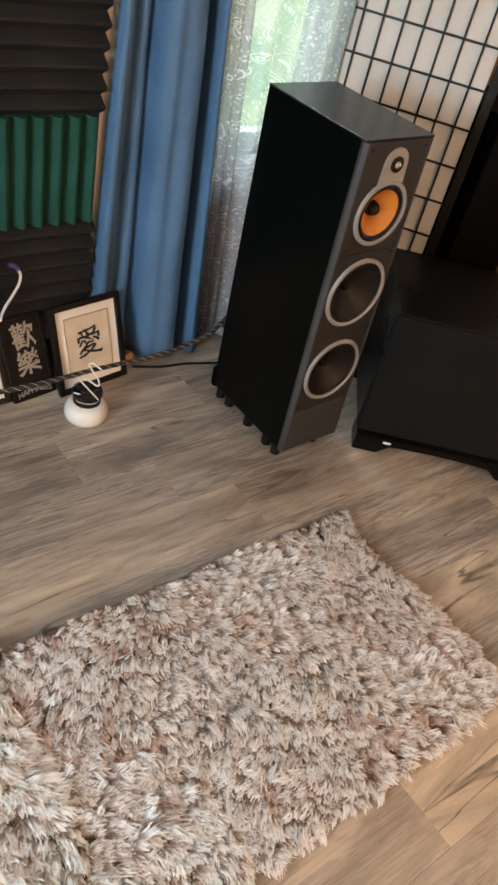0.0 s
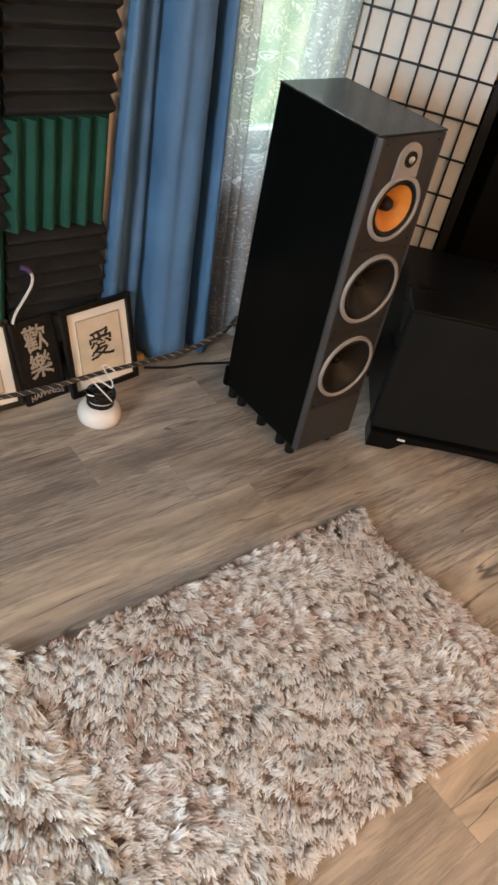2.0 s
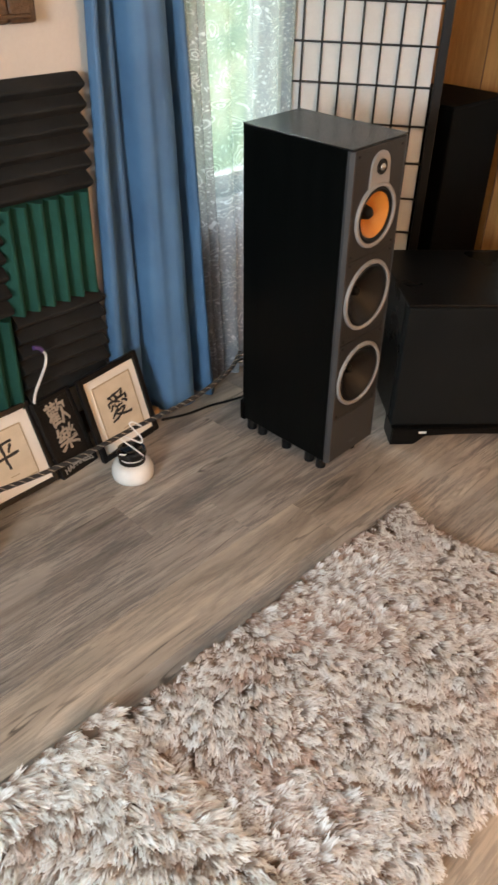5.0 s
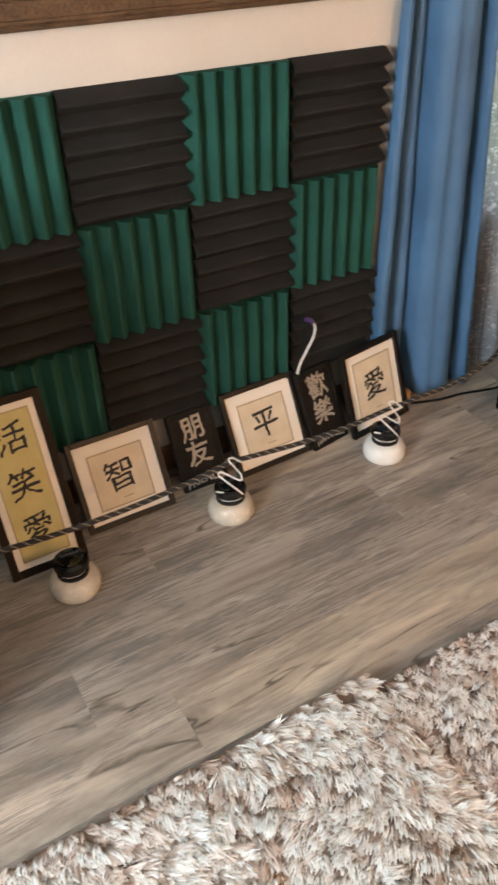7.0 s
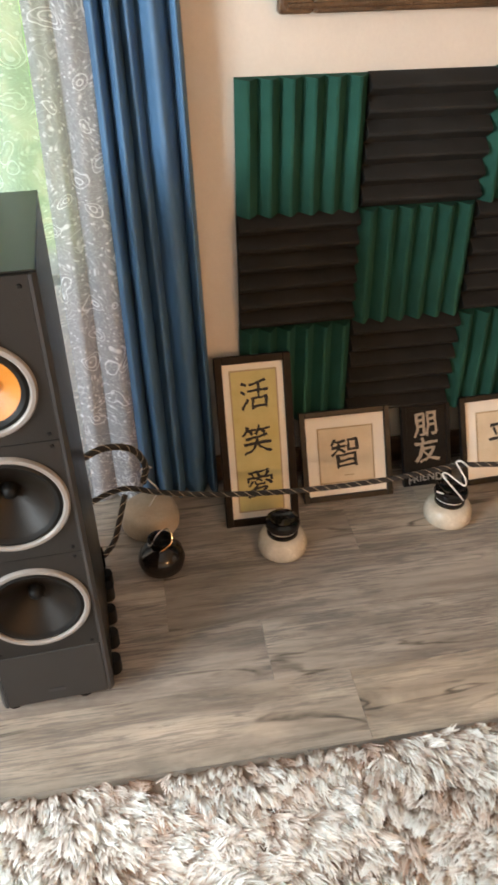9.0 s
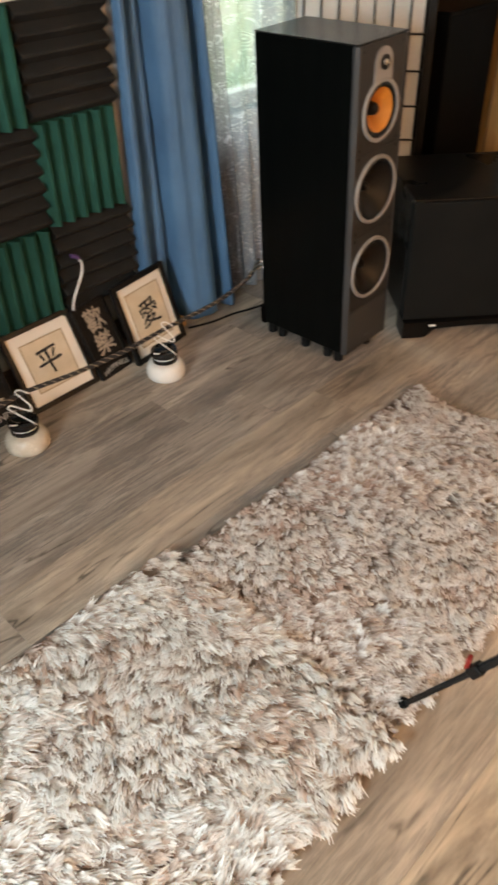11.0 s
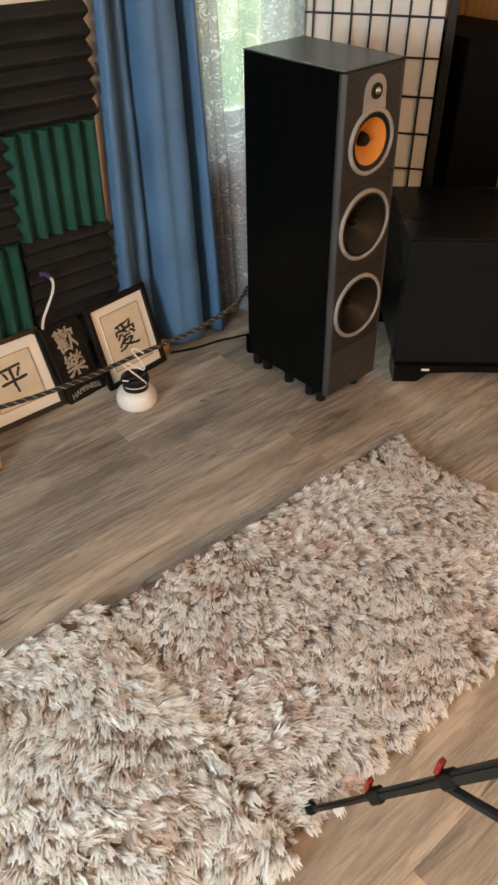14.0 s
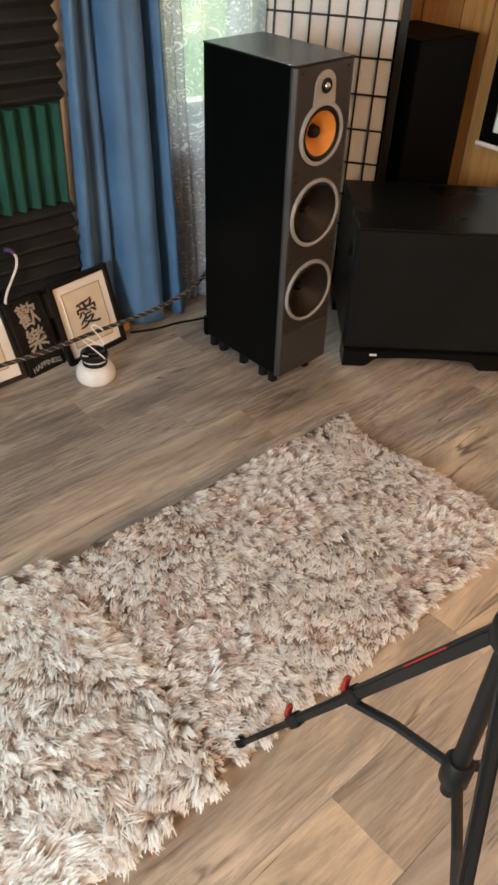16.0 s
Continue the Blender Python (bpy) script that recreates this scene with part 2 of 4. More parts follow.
M["base_grey"] = surface("dark_grey_base", (0.022, 0.0215, 0.021), (0.030, 0.029, 0.028), 6.0, 0.5, 400.0, 0.25)
M["ring"] = surface("satin_silver_ring", (0.22, 0.20, 0.185), (0.27, 0.25, 0.235), 10.0, 0.45, 300.0, 0.15)
M["rubber"] = surface("black_rubber", (0.004, 0.004, 0.004), (0.008, 0.008, 0.008), 8.0, 0.5, 300.0, 0.3, spec=0.2)
M["kevlar"] = surface("woven_orange_cone", (0.44, 0.150, 0.016), (0.55, 0.205, 0.028), 20.0, 0.5, 420.0, 0.6)
M["cone"] = surface("dark_paper_cone", (0.0065, 0.0044, 0.0028), (0.0115, 0.0078, 0.0048), 12.0, 0.45, 300.0, 0.4, spec=0.22)
M["chrome"] = surface("polished_metal", (0.55, 0.50, 0.44), (0.65, 0.60, 0.54), 8.0, 0.18, 200.0, 0.1, metal=1.0)
M["grille"] = surface("black_grille_cloth", (0.0080, 0.0086, 0.0084), (0.0125, 0.0130, 0.0125), 4.0, 0.85, 1100.0, 0.6, spec=0.05)
M["sub_body"] = surface("satin_black_lacquer", (0.0030, 0.0029, 0.0028), (0.0055, 0.0052, 0.0049), 4.0, 0.30, 160.0, 0.10, spec=0.12)
M["black_paint"] = surface("matt_black_paint", (0.0012, 0.0011, 0.0010), (0.0026, 0.0024, 0.0022), 5.0, 0.6, 200.0, 0.2, spec=0.04)
M["rice_paper"] = surface("white_rice_paper", (0.55, 0.55, 0.53), (0.63, 0.63, 0.61), 6.0, 0.9, 150.0, 0.4)
M["black_wood"] = surface("black_lacquered_frame", (0.0035, 0.0032, 0.003), (0.008, 0.007, 0.0065), 12.0, 0.4, 90.0, 0.25, spec=0.3)
M["brown_wood"] = surface("dark_brown_frame", (0.008, 0.0045, 0.003), (0.017, 0.010, 0.0065), 12.0, 0.5, 90.0, 0.3, spec=0.15)
M["mat_board"] = surface("cream_mat_board", (0.78, 0.735, 0.66), (0.83, 0.79, 0.72), 6.0, 0.9, 500.0, 0.2)
M["parchment"] = surface("aged_parchment", (0.60, 0.51, 0.37), (0.71, 0.62, 0.48), 16.0, 0.9, 300.0, 0.2)
M["gold_paper"] = surface("gold_brushed_paper", (0.50, 0.43, 0.18), (0.59, 0.52, 0.25), 18.0, 0.8, 300.0, 0.2)
M["aged_edge"] = surface("aged_paper_edge", (0.36, 0.28, 0.18), (0.46, 0.37, 0.25), 20.0, 0.9, 300.0, 0.2)
M["ink"] = surface("black_ink", (0.008, 0.008, 0.010), (0.016, 0.016, 0.018), 30.0, 0.6, 300.0, 0.1)
M["slate"] = surface("black_slate", (0.0025, 0.0021, 0.0018), (0.012, 0.0095, 0.008), 14.0, 0.6, 120.0, 0.9, depth=0.003, spec=0.2)
M["chalk"] = surface("beige_engraved_letters", (0.32, 0.265, 0.205), (0.44, 0.37, 0.29), 30.0, 0.8, 200.0, 0.3)
M["grey_letters"] = surface("grey_engraved_letters", (0.28, 0.265, 0.245), (0.38, 0.36, 0.33), 30.0, 0.8, 200.0, 0.3)
M["porcelain"] = surface("white_glazed_porcelain", (0.66, 0.64, 0.60), (0.74, 0.72, 0.68), 20.0, 0.16, 90.0, 0.05)
M["old_porcelain"] = surface("ivory_glazed_porcelain", (0.46, 0.41, 0.33), (0.60, 0.55, 0.46), 18.0, 0.25, 90.0, 0.1)
M["stoneware"] = surface("beige_stoneware", (0.40, 0.32, 0.23), (0.52, 0.43, 0.33), 18.0, 0.5, 160.0, 0.4)
M["black_glaze"] = surface("black_glazed_ceramic", (0.006, 0.005, 0.005), (0.016, 0.012, 0.010), 14.0, 0.14, 120.0, 0.1)
M["white_wire"] = surface("white_coated_wire", (0.74, 0.73, 0.70), (0.82, 0.81, 0.78), 20.0, 0.4, 200.0, 0.1)
M["braid_dark"] = surface("black_braided_sleeve", (0.010, 0.009, 0.009), (0.026, 0.022, 0.020), 60.0, 0.7, 1500.0, 0.8)
M["braid_light"] = surface("beige_braid_tracer", (0.36, 0.30, 0.23), (0.48, 0.41, 0.32), 60.0, 0.7, 1500.0, 0.6)
M["purple"] = surface("purple_connector", (0.06, 0.03, 0.13), (0.11, 0.06, 0.20), 20.0, 0.4, 200.0, 0.1)
M["tripod"] = surface("black_anodised_tube", (0.006, 0.0065, 0.007), (0.011, 0.0115, 0.012), 6.0, 0.45, 300.0, 0.15, spec=0.3)
M["red"] = surface("red_lever_plastic", (0.22, 0.012, 0.010), (0.30, 0.020, 0.016), 20.0, 0.4, 200.0, 0.1)
M["screen"] = surface("matt_white_screen", (0.84, 0.86, 0.82), (0.87, 0.89, 0.85), 2.0, 0.9, 400.0, 0.1)
M["white_plastic"] = surface("white_plastic", (0.66, 0.65, 0.62), (0.74, 0.73, 0.70), 8.0, 0.4, 200.0, 0.1)
M["carved"] = surface("carved_brown_wood", (0.045, 0.022, 0.010), (0.13, 0.070, 0.034), 26.0, 0.5, 120.0, 1.0, depth=0.004)
M["vinyl"] = surface("white_window_vinyl", (0.72, 0.72, 0.70), (0.78, 0.78, 0.76), 4.0, 0.4, 200.0, 0.1)
M["canvas"] = surface("dim_painted_canvas", (0.10, 0.075, 0.045), (0.22, 0.16, 0.10), 6.0, 0.8, 300.0, 0.4)
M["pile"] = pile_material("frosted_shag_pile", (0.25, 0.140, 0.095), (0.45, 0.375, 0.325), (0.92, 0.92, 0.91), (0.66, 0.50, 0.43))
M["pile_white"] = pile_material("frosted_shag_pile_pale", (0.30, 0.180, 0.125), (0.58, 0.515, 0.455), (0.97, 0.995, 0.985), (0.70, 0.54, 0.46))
M["backing"] = surface("woven_rug_backing", (0.14, 0.10, 0.075), (0.19, 0.14, 0.105), 20.0, 0.95, 400.0, 0.5)
M["garden"] = foliage_backdrop()
glass, gn, gl, gb = nodes_of("window_glass")
gb.inputs["Roughness"].default_value, gb.inputs["IOR"].default_value, gb.inputs["Transmission Weight"].default_value = 0.0, 1.45, 1.0
M["glass"] = glass

# ---- building helpers ----


def part(name, bm, material, parent=None, label="", smooth=False, m=None):
    """Links a bmesh as one mesh object, under a thing or a part where one is given."""
    me = bpy.data.meshes.new(name)
    bmesh.ops.recalc_face_normals(bm, faces=bm.faces)
    bm.to_mesh(me)
    bm.free()
    me.materials.append(material)
    if smooth:
        me.polygons.foreach_set("use_smooth", [True] * len(me.polygons))
        me.set_sharp_from_angle(angle=radians(38))
    ob = new(name, me)
    if parent:
        ob.parent = parent
    if m:
        ob.matrix_local = m
    return tagged(ob, label)


def thing(name, label, category, m=None, group="", kind=""):
    e = new(name)
    e.empty_display_size = 0.05
    if m:
        e.matrix_world = m
    return tagged(e, label, category, group, kind)


def box(c, s, bevel=0.0, bm=None, seg=2):
    """A box with centre c and size s, with rounded edges."""
    b = bmesh.new()
    bmesh.ops.create_cube(b, size=1, matrix=Matrix.Translation(c) @ Matrix.Diagonal((*s, 1)))
    if bevel:
        bmesh.ops.bevel(b, geom=b.edges[:], offset=bevel, segments=seg, affect='EDGES', profile=0.5)
    return merged(bm, b)


def merged(bm, b):
    if bm is None:
        return b
    me = bpy.data.meshes.new("tmp")
    b.to_mesh(me)
    b.free()
    bm.from_mesh(me)
    bpy.data.meshes.remove(me)
    return bm


def lathe(profile, seg=32, m=None, bm=None):
    """A turned form from (radius, height) pairs about z."""
    b = bmesh.new()
    rings = []
    for r, z in profile:
        if r < 1e-5:
            rings.append([b.verts.new((0, 0, z))])
        else:
            rings.append([b.verts.new((r * math.cos(2 * math.pi * i / seg), r * math.sin(2 * math.pi * i / seg), z)) for i in range(seg)])
    for a, c in zip(rings, rings[1:]):
        for i in range(seg):
            j = (i + 1) % seg
            if len(a) == 1 and len(c) == 1:
                continue
            if len(a) == 1:
                b.faces.new((a[0], c[j], c[i]))
            elif len(c) == 1:
                b.faces.new((a[i], a[j], c[0]))
            else:
                b.faces.new((a[i], a[j], c[j], c[i]))
    if m:
        b.transform(m)
    return merged(bm, b)


def smooth_line(pts, n):
    """A Catmull-Rom line through the points, with n steps a span."""
    P = [Vector(p) for p in pts]
    P = [2 * P[0] - P[1]] + P + [2 * P[-1] - P[-2]]
    out = []
    for i in range(1, len(P) - 2):
        a, b, c, d = P[i - 1:i + 3]
        for k in range(n):
            t = k / n
            out.append(0.5 * ((2 * b) + (c - a) * t + (2 * a - 5 * b + 4 * c - d) * t * t + (3 * b - a - 3 * c + d) * t ** 3))
    out.append(P[-2])
    return out


def tube(pts, r, seg=8, n=6, bm=None):
    line = smooth_line(pts, n) if n > 1 else [Vector(p) for p in pts]
    b = bmesh.new()
    rings, side = [], None
    for i, p in enumerate(line):
        d = (line[min(i + 1, len(line) - 1)] - line[max(i - 1, 0)]).normalized()
        if side is None:
            side = d.orthogonal().normalized()
        side = (side - side.dot(d) * d).normalized()
        up = d.cross(side)
        rings.append([b.verts.new(p + r * (math.cos(2 * math.pi * k / seg) * side + math.sin(2 * math.pi * k / seg) * up)) for k in range(seg)])
    for a, c in zip(rings, rings[1:]):
        for k in range(seg):
            b.faces.new((a[k], a[(k + 1) % seg], c[(k + 1) % seg], c[k]))
    b.faces.new(rings[0][::-1])
    b.faces.new(rings[-1])
    return merged(bm, b)


def plate(outline, thick, bevel=0.0):
    """An upright plate from an outline in x, z; its front is at y = 0 and it goes back by thick."""
    b = bmesh.new()
    f = b.faces.new([b.verts.new((x, 0, z)) for x, z in outline])
    r = bmesh.ops.extrude_face_region(b, geom=[f])
    bmesh.ops.translate(b, vec=(0, thick, 0), verts=[g for g in r["geom"] if isinstance(g, bmesh.types.BMVert)])
    if bevel:
        bmesh.ops.bevel(b, geom=[e for e in b.edges if all(abs(v.co.y) < 1e-6 for v in e.verts)], offset=bevel, segments=2, affect='EDGES')
    return b


def letters(text, size, bold=0.0, brush=0.0):
    """The outline of a text as a thin raised mesh in x, z, centred on the origin, facing -y."""
    c = bpy.data.curves.new("text", 'FONT')
    c.body, c.size, c.align_x, c.align_y, c.extrude, c.offset, c.resolution_u = text, size, 'CENTER', 'CENTER', 0.0006, bold, 3
    o = new("text", c)
    me = bpy.data.meshes.new_from_object(o.evaluated_get(bpy.context.evaluated_depsgraph_get()))
    bpy.data.objects.remove(o)
    b = bmesh.new()
    b.from_mesh(me)
    bpy.data.meshes.remove(me)
    if brush:
        # a brush's hand: cut edges, uneven pressure and a slight upward slant
        bmesh.ops.subdivide_edges(b, edges=[e for e in b.edges if e.calc_length() > size * 0.05], cuts=2)
        for v in b.verts:
            p = Vector((v.co.x, v.co.y, 0)) / size
            k = noise.noise_vector(p * 5.0 + Vector((brush, 0, 0)))
            q = noise.noise_vector(p * 13.0 + Vector((0, brush, 0)))
            v.co.x += size * (0.045 * k.x + 0.022 * q.x) - 0.05 * v.co.y
            v.co.y += size * (0.045 * k.y + 0.022 * q.y) + 0.09 * v.co.x
    b.transform(Matrix.Rotation(radians(90), 4, 'X'))
    return b

# ---- the room ----
X0, X1, Y0, Y1, H = -2.60, 2.75, -3.00, 2.03, 2.42
WIN = ((1.47, 1.93), (-1.15, -0.455))      # the two north windows, in x
SILL, HEAD = 0.665, 2.00


def boxes(spans):
    b = None
    for (xa, xb), (ya, yb), (za, zb) in spans:
        b = box(((xa + xb) / 2, (ya + yb) / 2, (za + zb) / 2), (xb - xa, yb - ya, zb - za), 0, b)
    return b


(ra, rb), (la, lb) = WIN
T = (Y1, Y1 + 0.16)
tagged(part("wall_north", boxes([((X0, la), T, (0, H)), ((lb, ra), T, (0, H)), ((rb, X1), T, (0, H))] + [((a, b), T, z) for a, b in WIN for z in ((0, SILL), (HEAD, H))]), M["wall"]),
       "warm white painted wall behind the foam panels", "wall", kind="structure")
tagged(part("wall_east", boxes([((X1, X1 + 0.15), (Y0, Y1 + 0.16), (0, H))]), M["panel"]), "orange-brown wood-panelled wall behind the projection screen", "wall", kind="structure")
tagged(part("wall_south", boxes([((X0, X1), (Y0 - 0.15, Y0), (0, H))]), M["wall"]), "plain warm white painted wall", "wall", kind="structure")
tagged(part("wall_west", boxes([((X0 - 0.15, X0), (Y0, -0.60), (0, H)), ((X0 - 0.15, X0), (0.62, Y1 + 0.16), (0, H)), ((X0 - 0.15, X0), (-0.60, 0.62), (0, 0.8)), ((X0 - 0.15, X0), (-0.60, 0.62), (2.1, H))]), M["wall"]),
       "plain warm white wall with a window opening", "wall", kind="structure")
tagged(part("ceiling", boxes([((X0, X1), (Y0, Y1), (H, H + 0.1))]), M["ceiling"]), "plain off-white ceiling", "ceiling", kind="structure")
for i, (a, b) in enumerate(WIN):
    w = thing("window_%d" % (i + 1), "white vinyl window over a garden behind lace", "window", kind="structure")
    fr = None
    for sp in (((a, a + 0.045), (Y1 + 0.07, Y1 + 0.13), (SILL, HEAD)), ((b - 0.045, b), (Y1 + 0.07, Y1 + 0.13), (SILL, HEAD)), ((a + 0.045, b - 0.045), (Y1 + 0.07, Y1 + 0.13), (SILL, SILL + 0.05)),
               ((a + 0.045, b - 0.045), (Y1 + 0.07, Y1 + 0.13), (HEAD - 0.05, HEAD)), ((a + 0.045, b - 0.045), (Y1 + 0.08, Y1 + 0.12), (1.38, 1.42))):
        fr = box([(p + q) / 2 for p, q in sp], [q - p for p, q in sp], 0.004, fr)
    part("window_frame", fr, M["vinyl"], w)
    part("window_sill", box(((a + b) / 2, Y1 + 0.03, SILL - 0.012), (b - a + 0.02, 0.07, 0.024), 0.004), M["vinyl"], w)
    for z0, z1 in ((SILL + 0.05, 1.38), (1.42, HEAD - 0.05)):
        g = part("pane", box(((a + b) / 2, Y1 + 0.10, (z0 + z1) / 2), (b - a - 0.09, 0.006, z1 - z0)), M["glass"], w)
        g.visible_shadow = False
bd = bmesh.new()
bd.faces.new([bd.verts.new(p) for p in ((-6, 5.0, -2), (7, 5.0, -2), (7, 5.0, 5), (-6, 5.0, 5))])
tagged(part("backdrop", bd, M["garden"]), "sunlit green garden beyond the windows", "garden", kind="structure")
tagged(part("baseboard", box(((X0 + X1) / 2, Y1 - 0.007, 0.045), (X1 - X0 - 0.02, 0.013, 0.09), 0.003), M["trim"]), "dark brown baseboard along the wall", "baseboard", kind="structure")
tagged(part("baseboard_east", box((X1 - 0.007, (Y0 + Y1) / 2, 0.05), (0.013, Y1 - Y0 - 0.03, 0.10), 0.003), M["trim"]), "dark brown baseboard under the panelling", "baseboard", kind="structure")
tagged(part("trim", boxes([((X1 - 0.004, X1 - 0.0005), (y - 0.002, y + 0.002), (0.10, H)) for y in (1.93, 1.74, 1.60, 1.41, 1.22, 1.03, 0.88, 0.70, 0.5)]), M["trim"]), "dark grooves between the wood panels", "panelling", kind="structure")

# ---- acoustic foam ----
FS, FX, FZ = 0.3045, -0.110, 1.116


def foam_panel(material, label, m):
    """A panel of six soft wedges on a thin backing; ridges upright, its back at y = 0."""
    t = thing("acoustic_foam_panel", label, "foam panel", m, "acoustic foam panels")
    part("backing", box((0, -0.0075, 0), (FS - 0.001, 0.015, FS - 0.001), 0.001), material, t)
    step = FS / 6
    prof = [(-step / 2 + 0.0006, -0.0148), (-step / 2 + 0.0012, -0.0165), (-0.0068, -0.0425), (-0.0030, -0.0470), (0.0030, -0.0470), (0.0068, -0.0425), (step / 2 - 0.0012, -0.0165), (step / 2 - 0.0006, -0.0148)]
    first = None
    for i in range(6):
        x = -FS / 2 + (i + 0.5) * step
        if first is None:
            e = bmesh.new()
            levels = []
            for k in range(9):
                z = (-0.5 + k / 8) * (FS - 0.002)
                jx, jy = random.uniform(-1, 1) * 0.0011, random.uniform(-1, 1) * 0.0012
                levels.append([e.verts.new((px + (jx if py < -0.03 else 0), py + (jy if py < -0.03 else 0), z)) for px, py in prof])
            for lo, hi in zip(levels, levels[1:]):
                for q in range(len(prof)):
                    w = (q + 1) % len(prof)
                    e.faces.new((lo[q], lo[w], hi[w], hi[q]))
            e.faces.new(levels[0])
            e.faces.new(levels[-1][::-1])
            first = part("wedge", e, material, t, m=Matrix.Translation((x, 0, 0)))
        else:
            o = new("wedge", first.data)
            o.parent = t
            o.matrix_local = Matrix.Translation((x, 0, 0))
    return t


green = black = None
for row in range(3):
    for colm in range(4):
        g = (row + colm) % 2 == 0
        m = Matrix.Translation((FX + FS * (colm + 0.5), Y1 - 0.001, FZ - FS * (row + 0.5))) @ Matrix.Rotation(radians(0 if g else 90) + random.uniform(-0.008, 0.008), 4, 'Y')
        if g and green is None:
            green = foam_panel(M["foam_green"], "dark green wedge acoustic foam panel on the wall, ridges upright", m)
        elif not g and black is None:
            black = foam_panel(M["foam_black"], "charcoal wedge acoustic foam panel on the wall, ridges level", m)
        else:
            copy_thing(green if g else black, m)

# ---- loudspeakers ----


def ring_profile(r):
    return [(r - 0.012, -0.002), (r - 0.012, 0.004), (r - 0.009, 0.0065), (r - 0.003, 0.006), (r, 0.002), (r, -0.002)]


def holed(hw, z0, z1, zc, r):
    """A baffle from -hw to hw and z0 to z1 with a round hole at zc, its front at y = -0.003."""
    e = bmesh.new()
    angles = sorted([2 * math.pi * k / 48 for k in range(48)] + [math.atan2(z - zc, x) % (2 * math.pi) for x in (-hw, hw) for z in (z0, z1)])
    rim, edge, deep, rear = [], [], [], []
    for q in angles:
        cq, sq = math.cos(q), math.sin(q)
        k = hw / abs(cq) if abs(cq) > 1e-9 else 9.0
        if abs(sq) > 1e-9:
            k = min(k, ((z1 - zc) if sq > 0 else (zc - z0)) / abs(sq))
        rim.append(e.verts.new((r * cq, -0.003, zc + r * sq)))
        deep.append(e.verts.new((r * cq, 0.060, zc + r * sq)))
        edge.append(e.verts.new((k * cq, -0.003, zc + k * sq)))
        rear.append(e.verts.new((k * cq, 0.012, zc + k * sq)))
    n = len(angles)
    for i in range(n):
        j = (i + 1) % n
        e.faces.new((rim[i], rim[j], edge[j], edge[i]))
        e.faces.new((rim[i], rim[j], deep[j], deep[i]))
        e.faces.new((edge[i], edge[j], rear[j], rear[i]))
    return e


